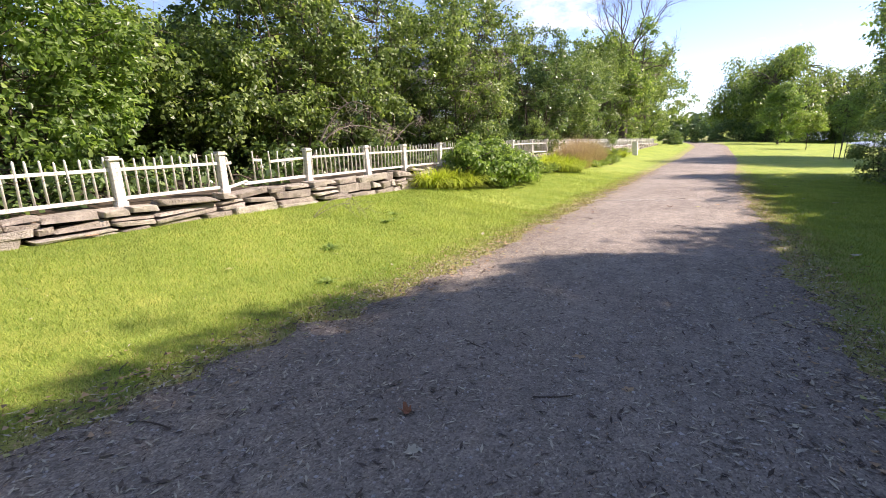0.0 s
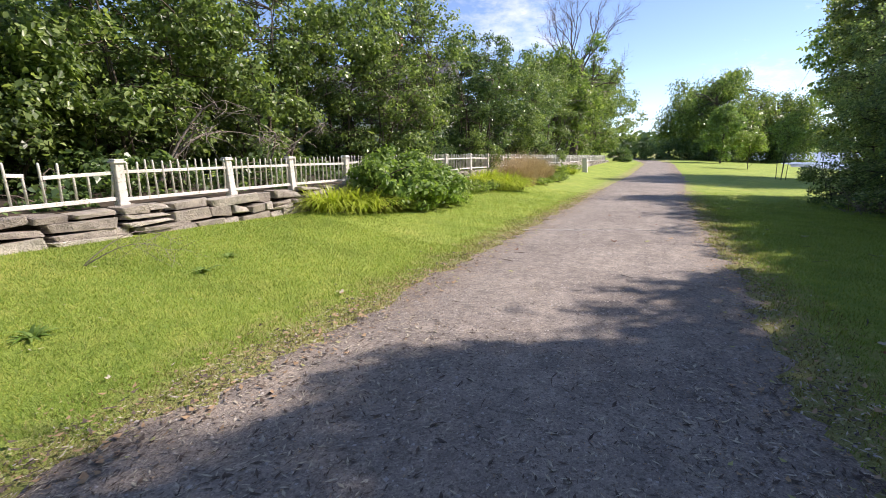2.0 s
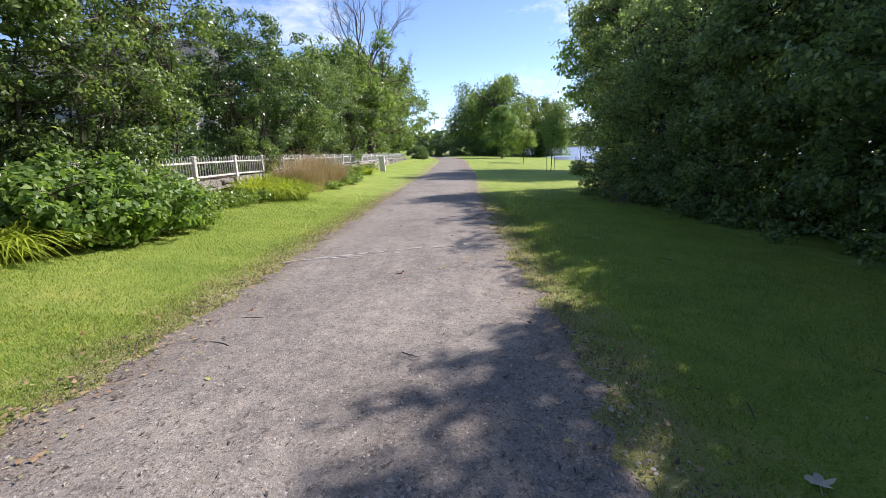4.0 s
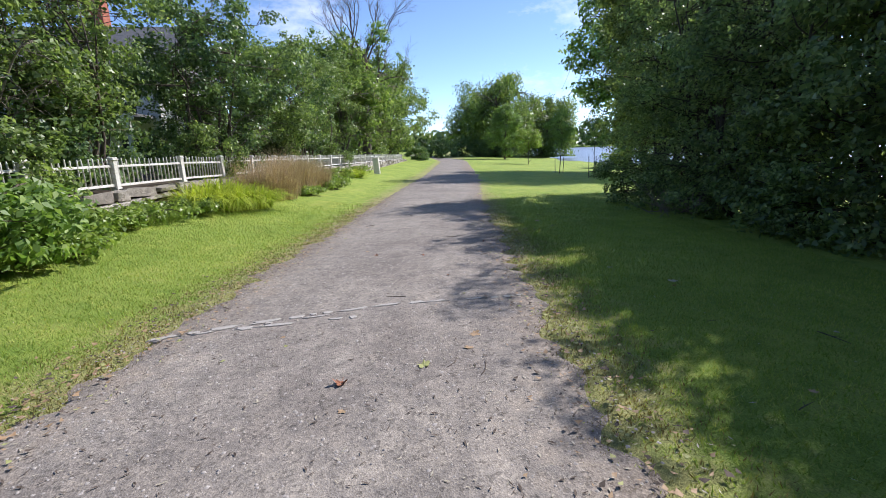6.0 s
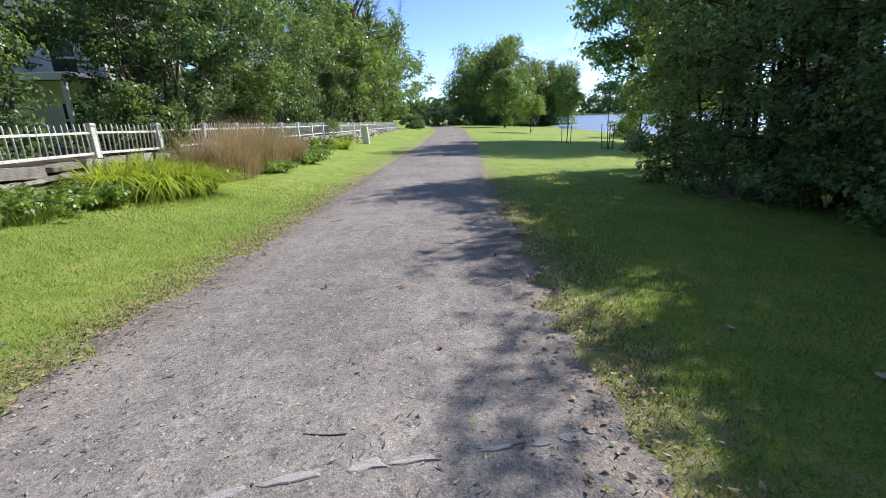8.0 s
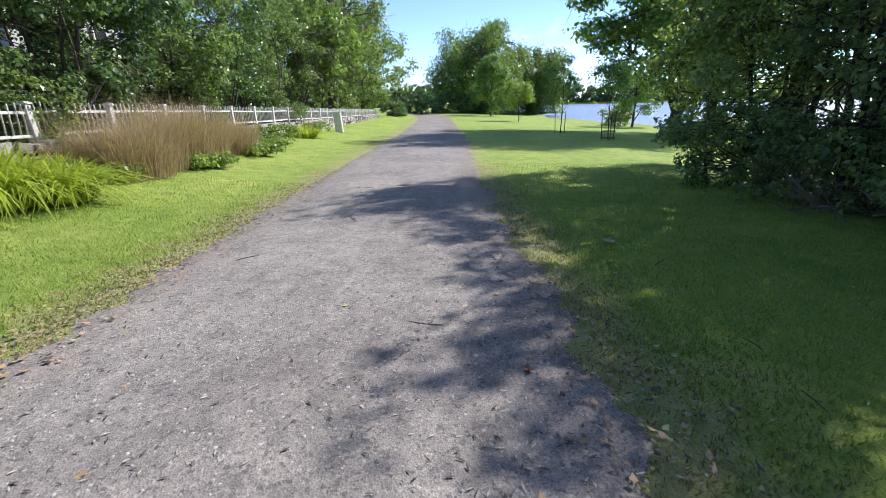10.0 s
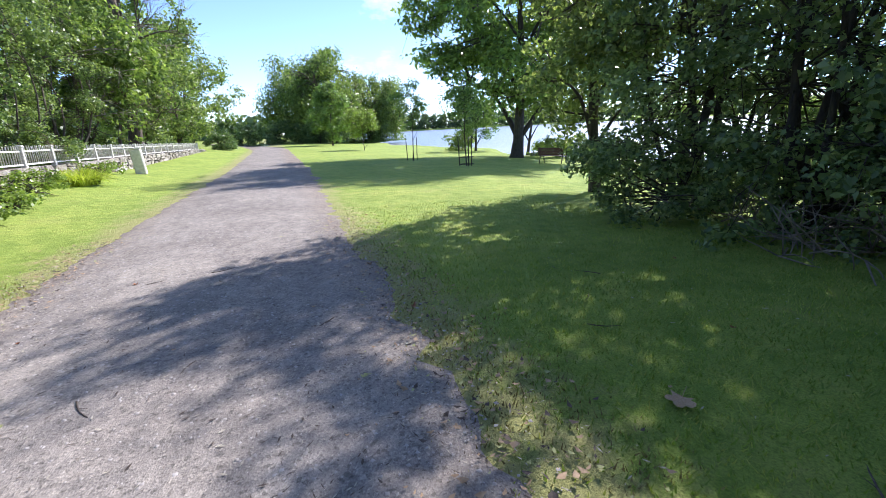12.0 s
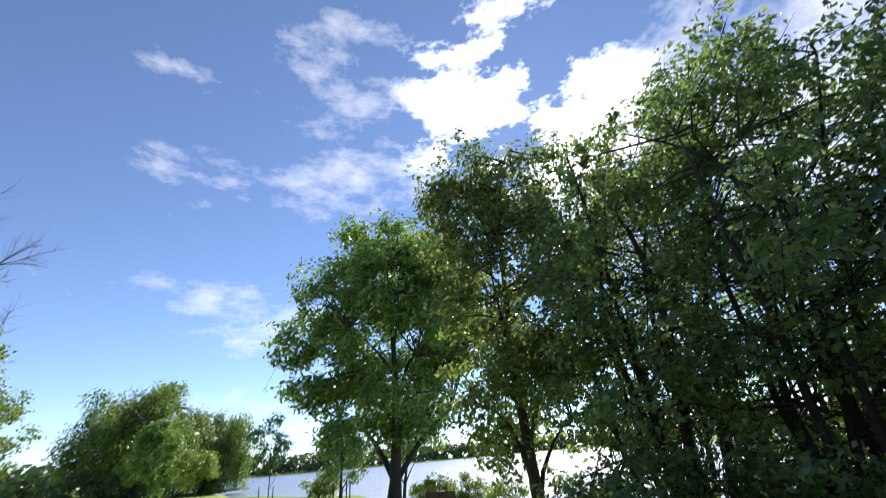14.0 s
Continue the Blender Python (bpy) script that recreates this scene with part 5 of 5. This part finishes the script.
def dead_branch(x, y, ends, seed, r=0.03, z=None):
    """A bare arching bough with crooked side twigs."""
    rng = np.random.default_rng(seed)
    ob = empty("dead_branch", x, y, land1(x, y) if z is None else z, "bare pale dead bough arching over the fence", "branch", "dead boughs")
    for e in ends:
        t = Tubes()
        line = bent((0, 0, -0.05), e, rng, 8, 0.06, 0.28)
        t.add(line, [r * (1 - 0.85 * i / 8) for i in range(9)], 6)
        for _ in range(14):
            b = line[rng.integers(3, 9)]
            q = b + np.array([rng.normal() * 0.25 + 0.1, rng.normal() * 0.45, rng.normal() * 0.25 - 0.1])
            l2 = bent(b, q, rng, 4, 0.16)
            t.add(l2, [r * 0.36, r * 0.3, r * 0.22, r * 0.14, r * 0.05], 4)
            t.add(bent(l2[2], l2[2] + rng.normal(size=3) * 0.22, rng, 3, 0.2), [r * 0.2, r * 0.14, r * 0.1, r * 0.04], 3)
        part("bough", t.mesh("bough"), BARK_DEAD, ob)


dead_branch(-9.2, 8.6, [(1.3, 2.2, 1.0), (1.2, 0.6, 1.3), (1.0, 1.6, 1.7)], 480, z=0.62)
dead_branch(-9.0, 11.2, [(1.3, -1.0, 1.2), (1.1, 1.2, 1.5)], 481, z=0.60)
dead_branch(-9.6, 17.6, [(1.5, 1.0, 2.4), (1.2, -1.2, 2.6), (1.6, 0.2, 3.0)], 482, 0.035, z=0.55)
dead_branch(-8.6, 25.5, [(1.2, 0.8, 1.5), (1.0, 1.6, 2.2)], 483, 0.03, z=0.5)
dead_branch(-5.9, 5.6, [(0.2, 1.1, 0.03), (0.5, 0.8, 0.02)], 484, 0.008)

# ---------------------------------------------------------------- litter on the path and lawn
LITTER = []
for nm, a, b in (("tan_leaf", (0.3, 0.19, 0.1), (0.45, 0.31, 0.18)), ("pale_leaf", (0.4, 0.35, 0.26), (0.54, 0.49, 0.38)), ("russet_leaf", (0.22, 0.08, 0.04), (0.36, 0.15, 0.07)), ("yellow_green_leaf", (0.3, 0.32, 0.1), (0.42, 0.42, 0.17))):
    LITTER.append(plain_material(nm, a, b, 30, 0.7))


def maple_leaf_mesh(seed, curl):
    rs_ = random.Random(seed)
    bm = bmesh.new()
    ring = []
    for i in range(20):
        a = 2 * math.pi * i / 20
        lobe = 0.5 + 0.5 * abs(math.cos(2.5 * (a - math.pi / 2)))
        r = (0.34 + 0.66 * lobe ** 1.5) * (1 if math.sin(a) > -0.8 else 0.5) * rs_.uniform(0.88, 1.08) * 0.5
        ring.append(bm.verts.new((math.cos(a) * r, math.sin(a) * r, curl * r * r * (1 + 0.5 * math.sin(3 * a + seed)) * 2 + 0.02)))
    c = bm.verts.new((0, 0, 0.02))
    for i in range(20):
        bm.faces.new((c, ring[i], ring[(i + 1) % 20]))
    s0 = [bm.verts.new(q) for q in ((-0.012, -0.1, 0.025), (0.012, -0.1, 0.025), (0.01, -0.75, 0.05), (-0.006, -0.75, 0.05))]
    bm.faces.new(s0)
    me_ = bpy.data.meshes.new("fallen_leaf")
    bm.to_mesh(me_)
    bm.free()
    return me_


LEAF_MES = []
for k in range(8):
    me = maple_leaf_mesh(k, (0.15, 0.4, 0.8, 0.3)[k % 4])
    me.materials.append(LITTER[k % 4])
    LEAF_MES.append(me)


def on_ground(x, y):
    mid, half = path_mid(y)
    u = (x - (mid - half)) / (2 * half)
    return land1(x, y) + (0.016 + 0.02 * math.sin(math.pi * u) if 0 < u < 1 else 0.03)


def fallen_leaf(x, y, size, kind, tilt=0):
    lab = ("dry tan fallen leaf", "pale bleached fallen leaf", "russet curled fallen leaf", "yellow-green fallen maple leaf")[kind % 4] + " lying on the ground"
    ob = tagged(new("fallen_leaf", LEAF_MES[kind]), lab, "leaf", "fallen leaves")
    ob.matrix_world = pose(x, y, on_ground(x, y), rs.uniform(-8, 8) + tilt, rs.uniform(-8, 8), rs.uniform(0, 360)) @ Matrix.Diagonal((size * 0.8, size * 0.8, size * 0.6, 1))


for x, y, s, k in [(-1.33, 1.9, 0.13, 2), (-1.13, 1.63, 0.12, 1), (-0.19, 11.7, 0.15, 3), (-0.73, 11.44, 0.14, 6), (1.69, 7.51, 0.16, 1), (0.37, 18.6, 0.16, 1), (0.62, 18.56, 0.15, 5), (1.93, 19.17, 0.22, 4), (0.2, 12.3, 0.14, 0), (0.15, 12.0, 0.12, 4), (-0.3, 2.7, 0.1, 0), (-0.66, 3.0, 0.12, 0), (0.85, 17.6, 0.14, 5), (0.9, 17.9, 0.12, 0), (2.6, 13.9, 0.16, 1), (2.1, 14.6, 0.13, 5), (-4.6, 3.1, 0.14, 3), (-6.9, 2.75, 0.24, 4), (-3.2, 6.8, 0.12, 5)]:
    fallen_leaf(x, y, s, k)
for k in range(110):
    y = rs.uniform(0.8, 26)
    x = rs.uniform(-3.6, 4.5)
    fallen_leaf(x, y, rs.uniform(0.035, 0.09), rs.randrange(8))

TWIG_MES = []
for k in range(5):
    rng = np.random.default_rng(950 + k)
    t = Tubes()
    line = bent((-0.5, 0, 0.03), (0.5, 0, 0.03), rng, 5, 0.05)
    for q in line:
        q[2] = 0.03
    t.add(line, [0.02, 0.022, 0.02, 0.018, 0.014, 0.006], 5)
    if k % 2:
        t.add([line[2], line[2] + np.array([0.2, 0.14, 0.02])], [0.013, 0.005], 4)
    me = t.mesh("twig")
    me.materials.append(TWIG)
    TWIG_MES.append(me)
for k in range(60):
    y = rs.uniform(0.8, 24)
    x = rs.uniform(-3.4, 3.2)
    s = rs.uniform(0.08, 0.26)
    ob = tagged(new("twig", TWIG_MES[k % 5]), "small dark broken twig lying on the ground", "twig", "scattered twigs")
    ob.matrix_world = pose(x, y, on_ground(x, y) - 0.002, 0, 0, rs.uniform(0, 360)) @ Matrix.Diagonal((s, s, s * 0.8, 1))
# worn flagstone edge that crosses the path
FLAG = plain_material("pale_flagstone", (0.36, 0.335, 0.31), (0.54, 0.5, 0.46), 14, 0.85, 0.6, 60)
FLAG_MES = []
for k in range(9):
    rs_f = random.Random(1200 + k)
    bm = bmesh.new()
    rings = []
    for shrink, zz in ((1.0, -0.5), (0.97, 0.2), (0.84, 0.5)):
        rs_r = random.Random(1300 + k)
        ring = []
        for i in range(11):
            t = 2 * math.pi * i / 11
            r = rs_r.uniform(0.5, 1.1) * 0.54 * shrink
            ring.append(bm.verts.new((math.copysign(abs(math.cos(t)) ** 0.7, math.cos(t)) * r, math.copysign(abs(math.sin(t)) ** 0.7, math.sin(t)) * r, zz + rs_f.uniform(-0.12, 0.12))))
        rings.append(ring)
    for lo, hi in zip(rings, rings[1:]):
        for i in range(11):
            bm.faces.new((lo[i], lo[(i + 1) % 11], hi[(i + 1) % 11], hi[i]))
    bm.faces.new(rings[-1])
    me = bpy.data.meshes.new("flagstone")
    bm.to_mesh(me)
    bm.free()
    me.materials.append(FLAG)
    FLAG_MES.append(me)


def flag_row(xa, xb, line, fill, wide):
    """Broken slab edges end to end along y = line(x), barely proud of the gravel."""
    x = xa
    k = 0
    while x < xb:
        ln = rs.choice((rs.uniform(0.05, 0.12), rs.uniform(0.12, 0.34)))
        if rs.random() < fill:
            xm = x + ln / 2
            slope = math.degrees(math.atan2(line(x + ln) - line(x), ln))
            ob = new("flagstone", FLAG_MES[k % 9])
            ob.parent = gravel_path
            ob.matrix_basis = pose(xm, line(xm) + rs.uniform(-0.014, 0.014), on_ground(xm, line(xm)) + 0.001, 0, 0, slope + rs.uniform(-5, 5)) @ Matrix.Diagonal((ln * 1.02, rs.uniform(0.5, 1.0) * wide, 0.016, 1))
        x += ln + rs.uniform(0.004, 0.03)
        k += 1


flag_row(-2.7, -0.3, lambda x: 13.27 + 0.24 * x - 0.045 * x * x, 0.92, 0.1)
flag_row(-2.3, -0.95, lambda x: 12.94 + 0.17 * x - 0.02 * x * x, 0.62, 0.1)
flag_row(-0.3, 0.75, lambda x: 13.24 + 0.22 * x, 0.5, 0.07)
flag_row(-2.6, -1.1, lambda x: 13.2 + 0.24 * x - 0.045 * x * x, 0.4, 0.05)

# broad-leaved weed in the lawn
for k, (x, y) in enumerate([(-4.44, 4.53), (-4.9, 6.4), (-3.55, 3.55), (-5.2, 7.0)]):
    ob = empty("lawn_weed", x, y, land1(x, y), "flat broad-leaved weed rosette in the lawn", "weed", "lawn weeds")
    blades("leaves", 26, 0.05, 0.17 if k < 2 else 0.11, 0.045, 1.2, LEAF_ROSE, ob, 880 + k, up=0.6)


# loose stones on the path
def pebbles():
    rng = np.random.default_rng(31)
    k = 22000
    y = rng.uniform(0.3, 26, k)
    mid, half = path_mid(y)
    x = mid + half * rng.uniform(-1.02, 1.02, k)
    u = (x - (mid - half)) / (2 * half)
    z = land(x, y) + 0.016 + 0.02 * np.sin(np.pi * np.clip(u, 0, 1))
    s = 0.004 + 0.011 * rng.uniform(0, 1, k) ** 3
    shape = np.array([(1, 0, 0), (0, 1, 0), (-1, 0, 0), (0, -1, 0), (0, 0, 0.7)])
    a = rng.uniform(0, 6.3, k)
    rot = np.stack([np.stack([np.cos(a), -np.sin(a)], 1), np.stack([np.sin(a), np.cos(a)], 1)], 1)
    v = np.tile(shape, (k, 1, 1)) * s[:, None, None] * rng.uniform(0.6, 1.3, (k, 5, 1))
    v[:, :, :2] = np.einsum("kij,kpj->kpi", rot, v[:, :, :2])
    v += np.stack([x, y, z], 1)[:, None, :]
    f = np.array([0, 1, 4, 1, 2, 4, 2, 3, 4, 3, 0, 4])
    me_ = mesh_np("pebbles", v.reshape(-1, 3), ((np.arange(k) * 5)[:, None] + f).ravel(), 3)
    return tagged(part("pebbles", me_, CHIP), "loose pale grit scattered over the gravel path", "gravel", kind="stuff")


pebbles()


def chips(name, k, mat, seed, small, large, label, wide=1.12, reach=25.0):
    """Flat scraps of bark and dead leaf trodden into the path."""
    rng = np.random.default_rng(seed)
    y = rng.uniform(0.3, reach, k)
    mid, half = path_mid(y)
    side = rng.uniform(-1, 1, k)
    x = mid + half * np.sign(side) * np.abs(side) ** 0.7 * wide
    u = (x - (mid - half)) / (2 * half)
    z = land(x, y) + np.where((u > 0) & (u < 1), 0.02 + 0.02 * np.sin(np.pi * np.clip(u, 0, 1)), 0.02)
    a = rng.uniform(0, 6.3, k)
    ln = rng.uniform(small, large, k)
    wd = ln * rng.uniform(0.08, 0.3, k)
    d = np.stack([np.cos(a), np.sin(a), rng.uniform(-0.15, 0.25, k)], 1) * ln[:, None]
    w = np.stack([-np.sin(a), np.cos(a), rng.uniform(-0.2, 0.2, k)], 1) * wd[:, None]
    c = np.stack([x, y, z + 0.003], 1)
    v = np.stack([c - d / 2, c + w / 2, c + d / 2, c - w / 2], 1)
    tagged(part(name, mesh_np(name, v.reshape(-1, 3), np.arange(k * 4), 4), mat), label, "litter", kind="stuff")


chips("dark_litter", 9000, TWIG, 33, 0.01, 0.055, "dark scraps of bark trodden into the gravel")
chips("pale_litter", 7000, LITTER[1], 34, 0.01, 0.045, "pale scraps of dead leaf on the gravel")


chips("bark_litter", 15000, TWIG, 36, 0.008, 0.032, "fine dark bark mulch trodden into the shaded path", 1.05, 9.0)
chips("straw_litter", 13000, LITTER[0], 37, 0.006, 0.026, "fine tan straw and chaff on the shaded path", 1.1, 9.0)
chips("wood_chip_litter", 3600, LITTER[1], 38, 0.02, 0.07, "pale slivers of wood and straw on the shaded path", 1.1, 6.5)
chips("brown_chip_litter", 3000, TWIG, 39, 0.02, 0.08, "dark brown slivers of bark on the shaded path", 1.1, 6.5)
chips("lawn_litter", 1500, LITTER[1], 35, 0.015, 0.05, "pale scraps of dead leaf lying in the lawn", 2.6)


def verge_litter(name, k, mat, seed, small, large, label):
    """Curled scraps of dead leaf strewn where lawn and gravel meet."""
    rng = np.random.default_rng(seed)
    y = rng.uniform(0.5, 26, k)
    mid, half = path_mid(y)
    side = np.where(rng.uniform(0, 1, k) < 0.6, -1, 1)
    x = mid + side * (half + rng.normal(-0.12, 0.24, k))
    z = land(x, y) + 0.036
    a = rng.uniform(0, 6.3, k)
    ln = rng.uniform(small, large, k)
    wd = ln * rng.uniform(0.3, 0.75, k)
    d = np.stack([np.cos(a), np.sin(a), rng.uniform(-0.25, 0.3, k)], 1) * ln[:, None]
    w = np.stack([-np.sin(a), np.cos(a), rng.uniform(-0.3, 0.3, k)], 1) * wd[:, None]
    c = np.stack([x, y, z], 1)
    lift = np.array([0, 0, 1.0]) * (ln * 0.16)[:, None]
    v = np.stack([c - d / 2 + lift, c + w / 2, c + d / 2 + lift, c - w / 2], 1)
    tagged(part(name, mesh_np(name, v.reshape(-1, 3), np.arange(k * 4), 4), mat), label, "litter", kind="stuff")


verge_litter("tan_leaf_litter", 3600, LITTER[0], 41, 0.015, 0.06, "dry tan leaf scraps along the edge of the path")
verge_litter("brown_leaf_litter", 2200, TWIG, 42, 0.015, 0.06, "dark brown leaf scraps along the edge of the path")
verge_litter("yellow_leaf_litter", 1500, LITTER[3], 43, 0.015, 0.05, "yellow-green leaf scraps along the edge of the path")


# short mown grass blades along both sides of the path
def turf(name, spans, k, h, mat, seed, dry=False):
    rng = np.random.default_rng(seed)
    xs, yy = [], []
    for (xa, xb, ya, yb, share) in spans:
        n_ = int(k * share)
        xs.append(rng.uniform(xa, xb, n_))
        yy.append(rng.uniform(ya, yb, n_))
    x, y = np.concatenate(xs), np.concatenate(yy)
    mid, half = path_mid(y)
    edge = np.abs(x - mid) - half
    if dry:
        keep = (edge > -0.5) & (edge < 0.6) & (rng.uniform(0, 1, len(x)) < (0.85 - 1.1 * np.abs(edge)) * (0.35 + 0.65 * (np.sin(x * 5.1 + y * 2.3) + np.sin(y * 6.7 - x * 3.0) > -0.4)))
    else:
        keep = (edge > -0.3) & (rng.uniform(0, 1, len(x)) < np.clip(0.5 + edge * 1.1, 0, 1) * np.where(edge < 0, 0.4, 1.0))
    keep &= (x > -6.9) & (x < 5.6) & (rng.uniform(0, 1, len(x)) < 0.06 + smooth((27 - y) / 13))
    x, y = x[keep], y[keep]
    n_ = len(x)
    z = land(x, y)
    a = rng.uniform(0, 2 * math.pi, n_)
    lean = rng.uniform(0.2, 1.0, n_)
    hh = h * rng.uniform(0.5, 1.25, n_)
    w = rng.uniform(0.0018, 0.0036, n_) * (1 + 0.05 * y)
    b = rng.uniform(0, 2 * math.pi, n_)
    v = np.empty((n_, 3, 3))
    v[:, 0] = np.stack([x - np.cos(b) * w, y - np.sin(b) * w, z], 1)
    v[:, 1] = np.stack([x + np.cos(b) * w, y + np.sin(b) * w, z], 1)
    v[:, 2] = np.stack([x + np.cos(a) * lean * hh, y + np.sin(a) * lean * hh, z + hh], 1)
    me_ = mesh_np(name, v.reshape(-1, 3), np.arange(n_ * 3), 3)
    return tagged(part(name, me_, mat), "short mown green grass" if not dry else "dry straw-coloured grass along the path edge", "grass", kind="stuff")


turf("grass", [(-6.9, -2.2, 0, 10, 0.36), (-6.9, -2.2, 10, 24, 0.2), (0.7, 5.6, 4, 14, 0.2), (0.7, 5.6, 14, 27, 0.24)], 380000, 0.036, BLADE, 21)
turf("dry_grass", [(-3.9, -2.0, 0, 12, 0.35), (-3.9, -2.0, 12, 24, 0.25), (0.4, 2.0, 3, 24, 0.4)], 150000, 0.03, BLADE_DRY, 22, True)
